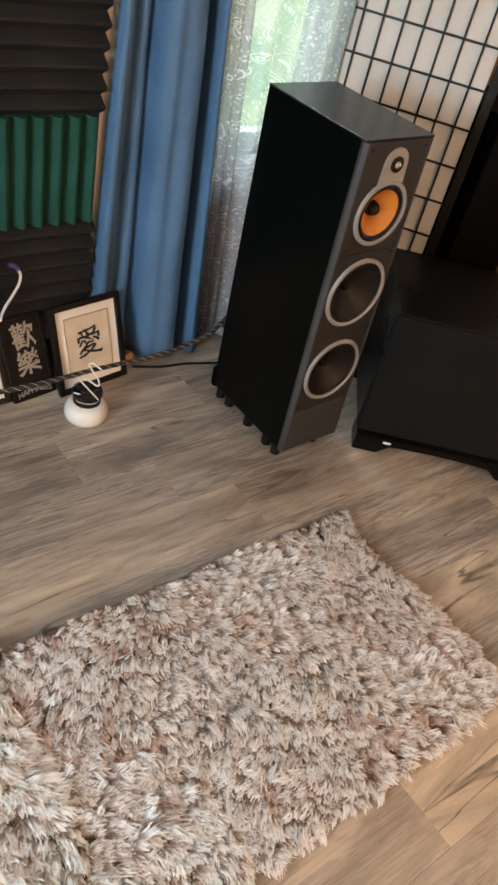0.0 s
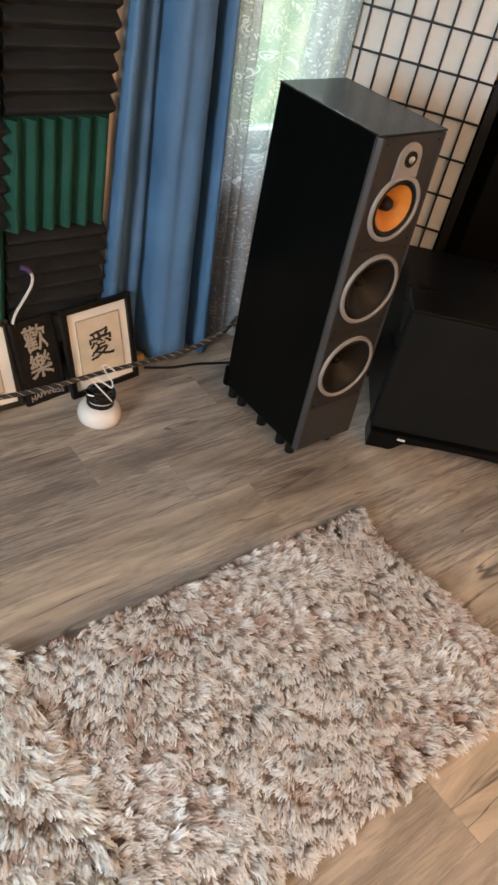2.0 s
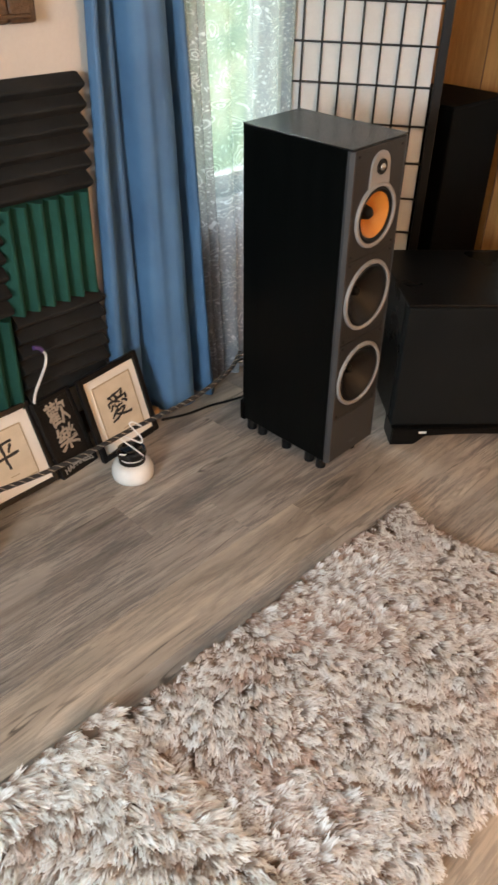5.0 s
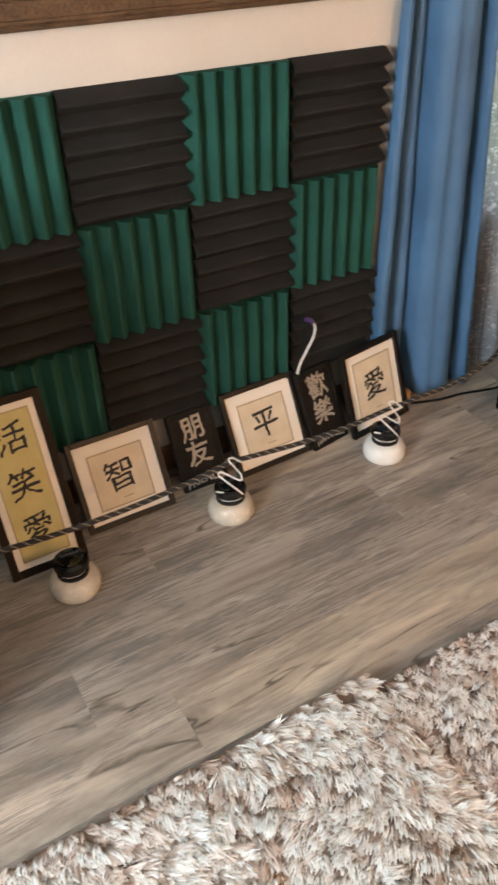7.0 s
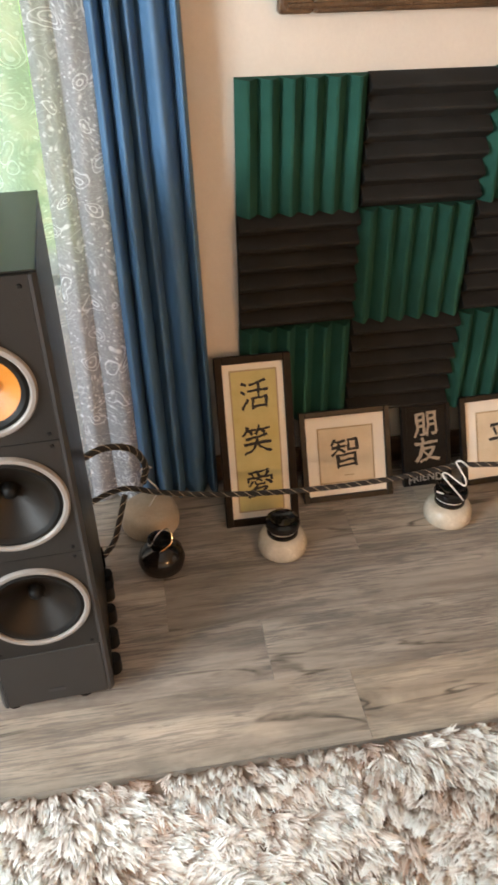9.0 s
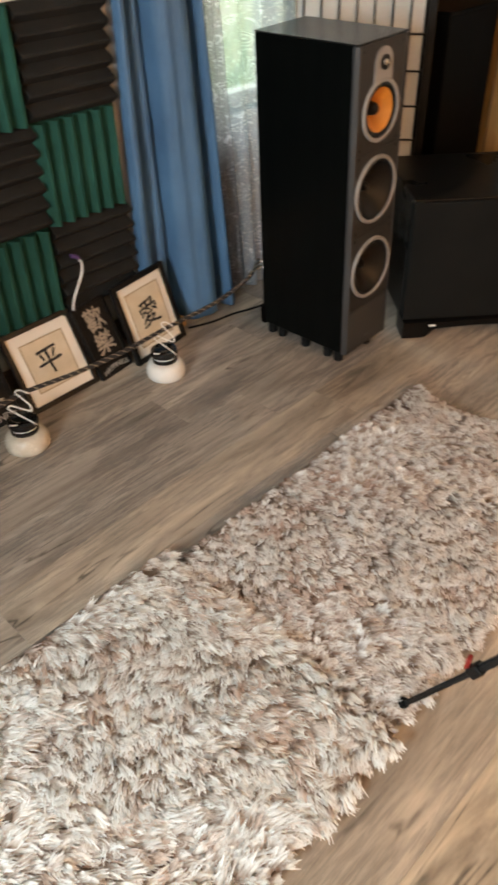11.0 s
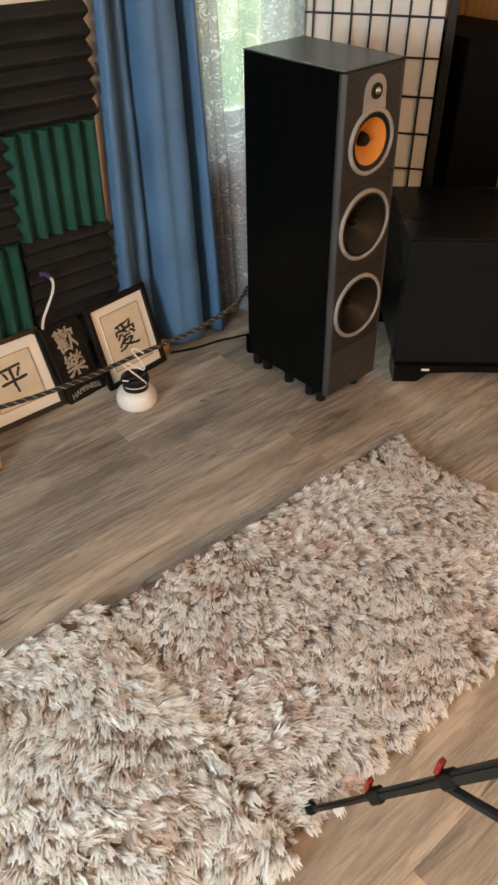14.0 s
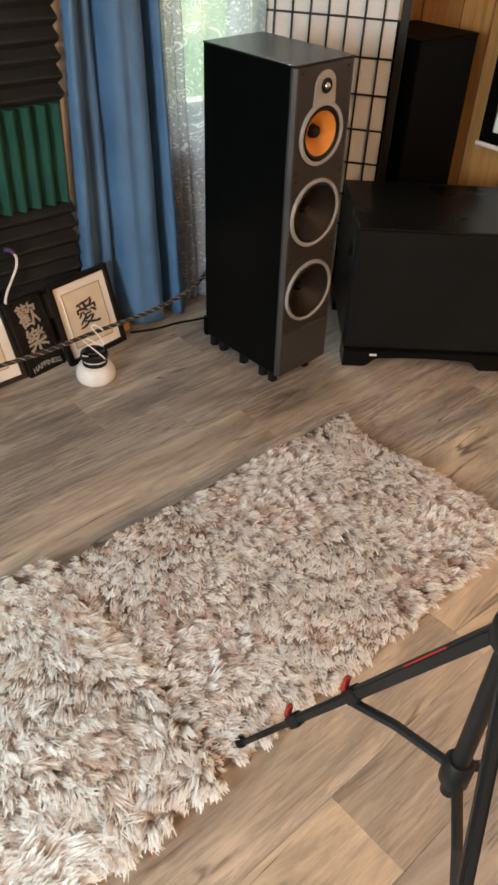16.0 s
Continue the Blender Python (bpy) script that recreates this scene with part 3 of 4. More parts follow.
def tower_speaker(m, label):
    """Origin at the middle of the front's foot, on the floor; the front faces -y."""
    W, D, Z0, Z1 = 0.236, 0.375, 0.040, 1.005
    s = thing("tower_speaker", label, "loudspeaker", m, "tower speakers")
    cb = box((0, D / 2 + 0.006, (Z0 + Z1) / 2), (W, D - 0.012, Z1 - Z0), 0.004)
    bmesh.ops.delete(cb, geom=[f for f in cb.faces if f.calc_center_median().y < 0.0135], context='FACES')
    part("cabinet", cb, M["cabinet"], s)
    part("top_panel", box((0, D / 2, Z1), (W + 0.0006, D + 0.002, 0.005), 0.0018), M["cabinet_top"], s, "grey-black top, paler than the cabinet sides")
    for sx in (-1, 1):
        e = bmesh.new()
        w = W / 2
        pr = [(sx * w, 0.014), (sx * w, 0.006), (sx * (w - 0.007), -0.004), (sx * (w - 0.0125), -0.004), (sx * (w - 0.0125), 0.014)]
        lo = [e.verts.new((x, y, Z0)) for x, y in pr]
        hi = [e.verts.new((x, y, Z1 - 0.004)) for x, y in pr]
        for j in range(5):
            e.faces.new((lo[j], lo[(j + 1) % 5], hi[(j + 1) % 5], hi[j]))
        e.faces.new(lo), e.faces.new(hi)
        part("edge_strip", e, M["edge_grey"], s, "grey chamfered edge strip")
    for z0, z1, zc, rr in ((0.7115, Z1 - 0.003, 0.818, 0.079), (0.4575, 0.7100, 0.587, 0.095), (0.1965, 0.4560, 0.328, 0.095)):
        part("baffle", holed(W / 2 - 0.0130, z0, z1, zc, rr), M["baffle"], s)
    part("base_panel", box((0, 0.003, (Z0 + 0.195) / 2), (W - 0.026, 0.014, 0.195 - Z0), 0.002), M["base_grey"], s, "dark grey base panel")
    fw = Matrix.Rotation(radians(90), 4, 'X')
    out = [(0.040 * math.cos(a), 0.946 + 0.040 * math.sin(a)) for a in [math.pi * k / 16 for k in range(17)]] + [(-0.043, 0.897), (0.043, 0.897)]
    pb = plate(out, 0.006, 0.0015)
    pb.transform(Matrix.Translation((0, -0.0085, 0)))
    tp = part("tweeter_plate", pb, M["ring"], s, "rounded taupe tweeter plate")
    part("tweeter_surround", lathe([(0.0, 0.004), (0.010, 0.004), (0.0165, 0.001), (0.020, 0.003), (0.020, -0.003)], 28, Matrix.Translation((0, -0.009, 0.946)) @ fw), M["rubber"], tp, "", True)
    part("tweeter_dome", lathe([(0.0, 0.0105), (0.004, 0.010), (0.008, 0.0075), (0.010, 0.003)], 24, Matrix.Translation((0, -0.009, 0.946)) @ fw), M["chrome"], tp, "gold metal tweeter dome", True)
    for z, r, kev in ((0.818, 0.088, True), (0.587, 0.104, False), (0.328, 0.104, False)):
        at = Matrix.Translation((0, -0.004, z)) @ fw
        dr = part("driver_ring", lathe(ring_profile(r), 56, at), M["ring"], s, "", True)
        part("surround", lathe([(r - 0.0115, 0.000), (r - 0.013, 0.001), (r - 0.019, 0.0035), (r - 0.025, 0.000), (r - 0.0265, -0.001)], 48, at), M["rubber"], dr, "", True)
        if kev:
            part("cone", lathe([(r - 0.026, -0.001), (r - 0.042, -0.012), (0.030, -0.030), (0.018, -0.038)], 48, at), M["kevlar"], dr, "woven orange cone", True)
            part("dust_cap", lathe([(0.0, -0.010), (0.009, -0.012), (0.0165, -0.020), (0.020, -0.038)], 28, at), M["rubber"], dr, "", True)
        else:
            part("cone", lathe([(r - 0.024, -0.001), (r - 0.045, -0.018), (0.030, -0.042), (0.016, -0.050)], 48, at), M["cone"], dr, "", True)
            part("dust_cap", lathe([(0.0, -0.028), (0.007, -0.029), (0.013, -0.034), (0.0165, -0.050)], 28, at), M["rubber"], dr, "", True)
    for z in (0.985, 0.724, 0.699, 0.469, 0.445, 0.208):
        for sx in (-1, 1):
            part("screw", lathe([(0.0, 0.0015), (0.003, 0.0015), (0.004, 0.0), (0.004, -0.002)], 10, Matrix.Translation((sx * 0.091, -0.0032, z)) @ fw), M["rubber"], s)
    part("plinth", box((0, D / 2 + 0.004, 0.032), (W - 0.05, D - 0.02, 0.022), 0.003), M["black_paint"], s)
    part("rear_outrigger", box((0, D + 0.000, 0.070), (W + 0.010, 0.030, 0.080), 0.013, None, 3), M["black_paint"], s)
    for x, y in [(-W / 2 + 0.018, y) for y in (0.036, 0.085, 0.185, 0.295, 0.345)] + [(W / 2 + 0.003, y) for y in (0.075, 0.150, 0.225, 0.300, 0.345)] + [(0.052, 0.034)]:
        part("foot", lathe([(0.0, 0.0), (0.013, 0.0), (0.0165, 0.004), (0.0165, 0.046), (0.0, 0.046)], 16, Matrix.Translation((x, y, 0))), M["rubber"], s, "", True)
    part("nameplate", box((0, -0.0045, 0.075), (0.034, 0.0015, 0.009)), M["edge_grey"], s)
    return s


def spot(x, y, z=0.0, rz=0.0):
    return Matrix.Translation((x, y, z)) @ Matrix.Rotation(radians(rz), 4, 'Z')


tower_speaker(spot(1.550, 1.313, 0, 0.5) @ Matrix.Rotation(radians(-1.5), 4, 'Y'), "tall black floorstanding speaker with orange midrange cone, on pegs")
tower_speaker(spot(-0.626, 1.290, 0, 3.0), "tall black floorstanding speaker beside the blue curtain, on pegs")


def subwoofer(m):
    """Origin at the front's left foot corner; the front runs along x and faces -y."""
    W, D, Hh = 0.575, 0.445, 0.497
    s = thing("subwoofer", "large black subwoofer with cloth grille, angled on the floor", "subwoofer", m)
    part("cabinet", box((W / 2, D / 2 + 0.012, (Hh + 0.06) / 2), (W, D - 0.024, Hh - 0.06), 0.006), M["sub_body"], s)
    part("top_panel", box((W / 2, (D - 0.018) / 2, Hh + 0.001), (W + 0.003, D + 0.014, 0.010), 0.004), M["sub_body"], s, "satin black top")
    part("grille", box((W / 2, -0.002, 0.2775), (W + 0.001, 0.034, 0.433), 0.008, None, 3), M["grille"], s, "black cloth grille")
    out = [(0, 0), (0.075, 0)]
    out += [(0.075 + 0.05 * k / 8, 0.034 * (0.5 - 0.5 * math.cos(math.pi * k / 8))) for k in range(1, 9)]
    out += [(0.125 + (W - 0.25) * k / 10, 0.034 + 0.006 * math.sin(math.pi * k / 10)) for k in range(1, 10)]
    out += [(W - 0.125 + 0.05 * k / 8, 0.034 * (0.5 + 0.5 * math.cos(math.pi * k / 8))) for k in range(0, 9)]
    out += [(W, 0), (W, 0.064), (0, 0.064)]
    for y, n in ((-0.044, 0.10), (D - 0.07, 0.06)):
        p = plate(out, n, 0.003)
        p.transform(Matrix.Translation((0, y, 0)))
        part("foot_rail", p, M["sub_body"], s)
    part("nameplate", box((0.105, -0.0450, 0.050), (0.026, 0.003, 0.008), 0.001), M["white_plastic"], s, "small white maker's plate")
    return s


subwoofer(spot(1.740, 1.294, 0, -42.0))

# the tall dark cabinet behind the subwoofer
cab = thing("black_cabinet", "tall plain black cabinet between shoji screen and wood wall", "cabinet", spot(2.435, 1.70, 0, 0))
part("body", box((0, 0, 0.475), (0.345, 0.29, 0.935), 0.006), M["black_paint"], cab)
part("top_panel", box((0, 0, 0.947), (0.345, 0.292, 0.014), 0.004), M["black_paint"], cab)
part("foot_rail", box((0, 0, 0.006), (0.30, 0.25, 0.012)), M["black_paint"], cab)


def shoji(m):
    """A paper screen; origin at its left foot, running along x."""
    W, Hs, st = 0.470, 1.78, 0.0628
    s = thing("shoji_screen", "black lattice shoji screen with white paper panes, upright", "shoji screen", m)
    part("paper", box((W / 2, 0.004, Hs / 2 + 0.03), (W - 0.02, 0.0015, Hs - 0.10)), M["rice_paper"], s, "white rice paper")
    for x in (-0.012, W + 0.014):
        part("post", box((x, 0, Hs / 2), (0.030, 0.026, Hs), 0.003), M["black_wood"], s)
    for z in (0.055, Hs - 0.02):
        part("rail", box((W / 2, 0, z), (W, 0.024, 0.05), 0.003), M["black_wood"], s)
    for k in range(7):
        part("upright_bar", box((W - 0.058 - k * st, -0.001, Hs / 2), (0.0065, 0.009, Hs - 0.12), 0.001), M["black_wood"], s)
    for k in range(13):
        z = 0.169 + k * 0.1203
        if z < Hs - 0.06:
            part("level_bar", box((W / 2, -0.003, z), (W - 0.004, 0.008, 0.0065), 0.001), M["black_wood"], s)
    return s


sx, sy = 2.197 - 0.470 * math.cos(radians(54)), 1.606 + 0.470 * math.sin(radians(54))
shoji(spot(sx, sy, 0, -54.0))

# the projection screen on the panelled wall
ps = thing("projection_screen", "white projection screen with black border, hung on wood panelling", "projection screen", spot(X1 - 0.014, 1.53, 0, -90))
part("surface", box((1.10, 0.004, 1.20), (2.10, 0.004, 1.21)), M["screen"], ps)
for c, s_ in (((0.020, 0, 1.20), (0.050, 0.005, 1.29)), ((2.18, 0, 1.20), (0.050, 0.005, 1.29)), ((1.10, 0, 0.5765), (2.11, 0.005, 0.045)), ((1.10, 0, 1.826), (2.11, 0.005, 0.045))):
    part("border", box(c, s_, 0.001), M["black_paint"], ps, "black border")
part("weight_bar", tube([(-0.012, -0.004, 0.545), (0.8, -0.004, 0.545), (1.6, -0.004, 0.545), (2.21, -0.004, 0.545)], 0.0095, 12, 1), M["white_plastic"], ps, "white bottom weight bar", True)
part("case", box((1.10, -0.02, 1.89), (2.30, 0.07, 0.075), 0.012), M["white_plastic"], ps)

# ---- curtains ----


def pleats(folds, depth, seed, power=0.8):
    """A cross profile of soft pleats, as (u, y) pairs."""
    rnd = random.Random(seed)
    wid = [rnd.uniform(0.6, 1.5) for _ in range(folds)]
    tot, u0, out = sum(wid), 0.0, []
    for w in wid:
        w /= tot
        dp = depth * rnd.uniform(0.65, 1.15)
        for k in range(8):
            out.append((u0 + w * k / 8, -dp * math.sin(math.pi * k / 8) ** power))
        u0 += w
    return out + [(1.0, 0.0)]


def drape(name, label, category, material, top, bottom, ztop, zbot, profile, y, seed, thick=0.0, sway=0.0, group=""):
    """Hanging cloth between two x positions above and two below, with pleats that open towards the hem."""
    rnd = random.Random(seed)
    nu, nv = 150, 48
    ph = [rnd.uniform(0, 6.28) for _ in range(6)]
    line = smooth_line([(u, q, 0) for u, q in profile], 8)
    us, ys = [p.x for p in line], [p.y for p in line]
    b = bmesh.new()
    grid = []
    for j in range(nv + 1):
        v = j / nv
        z = ztop + (zbot - ztop) * v
        row = []
        xa, xb = top[0] + (bottom[0] - top[0]) * v ** 1.4, top[1] + (bottom[1] - top[1]) * v ** 1.4
        for i in range(nu + 1):
            u = i / nu
            w = min(1.0, max(0.0, u + 0.018 * math.sin(3.1 * v + ph[4] + 4 * u) * u * (1 - u) * 4))
            d = float(np.interp(w, us, ys)) * (0.95 + 0.32 * v)
            dx = sway * math.sin(2.6 * v + ph[2] + 5 * u)
            rip = 0.0022 * math.sin(13 * u + 7 * v + ph[0]) + 0.0018 * math.sin(11 * v + 23 * u + ph[1]) + 0.0010 * math.sin(37 * v + 9 * u + ph[5])
            row.append(b.verts.new((xa + (xb - xa) * u + dx, y + d + rip, z + (0.005 * math.sin(11 * u + ph[3]) if j == nv else 0))))
        grid.append(row)
    for r0, r1 in zip(grid, grid[1:]):
        for i in range(nu):
            b.faces.new((r0[i], r0[i + 1], r1[i + 1], r1[i]))
    ob = part(name, b, material, smooth=True)
    if thick:
        so = ob.modifiers.new("thickness", 'SOLIDIFY')
        so.thickness, so.offset = thick, 1.0
    return tagged(ob, label, category, group)


def rod(xa, xb, y):
    r = thing("curtain_rod", "dark metal curtain rod above the window", "curtain rod")
    part("pole", tube([(xa, y, 2.16), ((xa + xb) / 2, y, 2.16), (xb, y, 2.16)], 0.011, 12, 1), M["black_paint"], r, "", True)
    for x in (xa, xb):
        part("finial", lathe([(0, -0.02), (0.012, -0.018), (0.02, 0.0), (0.012, 0.018), (0, 0.02)], 16, Matrix.Translation((x, y, 2.16))), M["black_paint"], r, "", True)
    for x in (xa + 0.08, xb - 0.08):
        part("bracket", box((x, (y + Y1) / 2 + 0.005, 2.16), (0.014, Y1 - y - 0.012, 0.014), 0.002), M["black_paint"], r)


BLUE = [(0.0, -0.006), (0.03, -0.032), (0.075, -0.036), (0.100, -0.028), (0.122, 0.006), (0.205, 0.010), (0.232, -0.004), (0.27, -0.014), (0.310, -0.010), (0.330, 0.008), (0.355, 0.008), (0.385, -0.044), (0.45, -0.072),
        (0.52, -0.078), (0.60, -0.090), (0.67, -0.088), (0.725, -0.072), (0.752, 0.008), (0.845, 0.010), (0.870, -0.056), (0.92, -0.088), (1.0, -0.070)]
drape("curtain", "blue cloth curtain in long folds reaching the floor", "curtain", M["curtain"], (1.150, 1.372), (1.115, 1.515), 2.16, 0.012, BLUE, 2.010, 4, 0.0018, 0.004, "blue curtains")
drape("curtain", "blue cloth curtain in long folds behind the speaker cable", "curtain", M["curtain"], (-0.425, -0.235), (-0.415, -0.195), 2.16, 0.012, pleats(5, 0.050, 9, 1.0), 1.995, 9, 0.0018, 0.006, "blue curtains")
LACES = (("silver-grey paisley lace curtain gathered at the window edge", "lace", (1.362, 1.510), (1.488, 1.625), 3, 0.026, 1.992, 22),
         ("sheer white paisley lace curtain across the window", "lace_sheer", (1.505, 1.930), (1.620, 1.960), 4, 0.034, 1.992, 33),
         ("silver-grey paisley lace curtain gathered beside the shoji screen", "lace", (1.925, 2.045), (1.955, 2.040), 2, 0.030, 1.985, 5),
         ("silver-grey paisley lace curtain behind the tall speaker", "lace", (-0.530, -0.400), (-0.560, -0.390), 2, 0.028, 1.995, 51),
         ("sheer white paisley lace curtain across the window", "lace_sheer", (-1.20, -0.525), (-1.20, -0.555), 5, 0.024, 1.995, 61))
for label, mat_name, xt, xb, folds, deep, yy, seed in LACES:
    drape("lace_curtain", label, "lace curtain", M[mat_name], xt, xb, 2.15, 0.010, pleats(folds, deep, seed, 1.0), yy, seed, 0, 0.004, "lace curtains")
rod(1.05, 2.08, 2.0)
rod(-1.28, -0.17, 2.0)

# ---- rug ----


def shag(name, label, x0, x1, y0, y1, z, locks, length, material, seed, seam=0.0):
    """A shag rug: a woven backing and locks of tapered, bent ribbons."""
    rs = np.random.RandomState(seed)
    t = thing(name, label, "rug", group="shag rugs")
    b = box(((x0 + x1) / 2, (y0 + y1) / 2, z + 0.004), (x1 - x0 - 0.03, y1 - y0 - 0.03, 0.008), 0.003)
    part("backing", b, M["backing"], t)
    area = (x1 - x0) * (y1 - y0)
    n = int(locks * area)
    per = 20
    cx = rs.uniform(x0 + 0.012, x1 - 0.012, n)
    cy = rs.uniform(y0 + 0.012, y1 - 0.012, n)
    fld = lambda x, y: (np.sin(7 * x + 4 * y + seed) + 0.8 * np.sin(11 * y - 6 * x + 1.3 * seed) + 0.6 * np.sin(19 * x + 17 * y)) * 0.6
    part_ = lambda x, y: np.sin(31 * x + 9 * y + 2.2 * np.sin(17 * y + seed)) * np.sin(27 * y - 13 * x + 2.0 * np.sin(21 * x + 2 * seed))
    gap = np.clip((part_(cx, cy) - 0.28) / 0.35, 0, 1)
    gap = np.maximum(gap, seam * np.exp(-((cx - x0 - 0.085) / 0.030) ** 2) * np.clip(0.55 + 0.6 * np.sin(8.5 * cy - 4.6), 0, 1))
    ang = -1.35 + 1.15 * fld(cx, cy) + rs.normal(0, 0.30, n)
    lay = np.clip(rs.normal(1.02, 0.17, n) + 0.12 * gap, 0.45, 1.34)
    ln = length * np.clip(rs.normal(1, 0.20, n), 0.55, 1.45) * (1 - 0.36 * gap)
    rim = np.minimum.reduce([cx - x0, x1 - cx, cy - y0, y1 - cy])
    ln = ln * np.clip(0.62 + rim / 0.09, 0, 1)
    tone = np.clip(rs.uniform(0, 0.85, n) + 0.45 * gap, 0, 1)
    rep = lambda q: np.repeat(q, per)
    N = n * per
    rr, ra_ = 0.0088 * np.sqrt(rs.uniform(0, 1, N)), rs.uniform(0, 2 * np.pi, N)
    ox, oy = rr * np.cos(ra_), rr * np.sin(ra_)
    A, Lq, S = rep(ang) + rs.normal(0, 0.13, N), rep(lay) + rs.normal(0, 0.08, N), rep(ln) * rs.uniform(0.62, 1.06, N)
    wd = rs.uniform(0.0012, 0.0025, N)
    curl = rep(rs.normal(0, 0.30, n))
    rows = []
    base = z + 0.006
    steps = ((0.0, 0.8), (0.35, 1.0), (0.70, 1.0), (1.0, 0.38))
    for f, wf in steps:
        bend = A + curl * (f - 0.3)
        d = np.stack([np.cos(bend), np.sin(bend)], 1)
        side = np.stack([-d[:, 1], d[:, 0]], 1)
        out = S * np.sin(Lq * (0.35 + 0.75 * f)) * f
        up = S * np.cos(Lq * (0.45 + 0.95 * f)) * f * 0.85
        gather = 1.0 + 0.30 * f - 0.70 * f * f
        px, py = rep(cx) + ox * gather + d[:, 0] * out, rep(cy) + oy * gather + d[:, 1] * out
        pz = base + np.maximum(up, 0.004 * f) + 0.0025 * f * rs.normal(0, 1, N)
        w = wd * wf
        tilt = rs.normal(0, 0.22, N)
        rows.append(np.stack([px - side[:, 0] * w, py - side[:, 1] * w, pz - w * tilt], 1))
        rows.append(np.stack([px + side[:, 0] * w, py + side[:, 1] * w, pz + w * tilt], 1))
    V = np.stack(rows, 1)
    nv = 2 * len(steps)
    alongs = np.tile(np.repeat(np.array([f for f, _ in steps], dtype=np.float32), 2), N)
    o = np.arange(N)[:, None] * nv
    quads = np.concatenate([o + np.array([[2 * k, 2 * k + 1, 2 * k + 3, 2 * k + 2]]) for k in range(len(steps) - 1)], 1).reshape(-1, 4)
    me = bpy.data.meshes.new("shag_surface")
    me.vertices.add(N * nv)
    me.vertices.foreach_set("co", V.reshape(-1).astype(np.float32))
    loops = quads.reshape(-1)
    me.loops.add(len(loops))
    me.loops.foreach_set("vertex_index", loops.astype(np.int32))
    nq = len(quads)
    me.polygons.add(nq)
    me.polygons.foreach_set("loop_start", (np.arange(nq) * 4).astype(np.int32))
    me.update(calc_edges=True)
    me.validate()
    at = me.attributes.new("along", 'FLOAT', 'POINT')
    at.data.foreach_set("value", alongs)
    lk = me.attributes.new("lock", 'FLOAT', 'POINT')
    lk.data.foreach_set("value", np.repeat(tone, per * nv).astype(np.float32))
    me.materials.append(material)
    me.polygons.foreach_set("use_smooth", [True] * len(me.polygons))
    p = new("shag_surface", me)
    p.parent = t
    tagged(p, "long frosted brown and white shag fibres", kind="stuff")
    return t


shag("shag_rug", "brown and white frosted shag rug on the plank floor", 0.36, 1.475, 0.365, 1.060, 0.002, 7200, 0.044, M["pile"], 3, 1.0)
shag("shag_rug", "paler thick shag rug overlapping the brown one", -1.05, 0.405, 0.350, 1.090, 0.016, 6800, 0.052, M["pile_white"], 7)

# ---- framed calligraphy leaning on the wall ----


def leaning(x, y, w, lean_deg, rz=0.0):
    """Pose of a flat thing that leans back; its foot's middle on the floor."""
    return Matrix.Translation((x, y, 0)) @ Matrix.Rotation(radians(rz), 4, 'Z') @ Matrix.Rotation(radians(-lean_deg), 4, 'X')


def framed(label, m, w, h, bar, mat_w, paper, wood, chars, size, spacing=0.0):
    """A glazed calligraphy print: frame of four mitred bars, mat board, paper and raised ink."""
    f = thing("framed_calligraphy", label, "framed print", m, "framed calligraphy prints")
    D = 0.018
    for c, s in (((-w / 2 + bar / 2, D / 2, h / 2), (bar, D, h)), ((w / 2 - bar / 2, D / 2, h / 2), (bar, D, h)), ((0, D / 2, bar / 2), (w - 2 * bar, D, bar)), ((0, D / 2, h - bar / 2), (w - 2 * bar, D, bar))):
        part("frame_bar", box(c, s, 0.0025), wood, f)
    part("mat_board", box((0, 0.011, h / 2), (w - 2 * bar + 0.004, 0.003, h - 2 * bar + 0.004)), M["mat_board"], f, "cream mat board")
    pw, ph = w - 2 * bar - 2 * mat_w, h - 2 * bar - 2 * mat_w
    part("paper", box((0, 0.0085, h / 2), (pw, 0.003, ph), 0.0005), paper, f)
    for cc, ss in (((0, 0.0068, h / 2 - ph / 2 + 0.002), (pw, 0.0006, 0.004)), ((0, 0.0068, h / 2 + ph / 2 - 0.002), (pw, 0.0006, 0.004)), ((-pw / 2 + 0.002, 0.0068, h / 2), (0.004, 0.0006, ph - 0.008)), ((pw / 2 - 0.002, 0.0068, h / 2), (0.004, 0.0006, ph - 0.008))):
        part("paper_edge", box(cc, ss), M["aged_edge"], f, "darker aged paper edge")
    if len(chars) == 1:
        part("caption_bar", box((0.006, 0.0068, h / 2 - ph / 2 + 0.022), (0.030, 0.0006, 0.003)), M["aged_edge"], f, "faint caption bar")
    part("backing_board", box((0, 0.0155, h / 2), (w - 2 * bar, 0.003, h - 2 * bar)), M["brown_wood"], f)
    for i, ch in enumerate(chars):
        z = h / 2 + ((len(chars) - 1) / 2 - i) * spacing
        k = letters(ch, size, 0.0005, 3.0 + ord(ch) % 17)
        k.transform(Matrix.Translation((0, 0.0062, z)))
        part("brushed_character", k, M["ink"], f, "black brushed character")
    return f


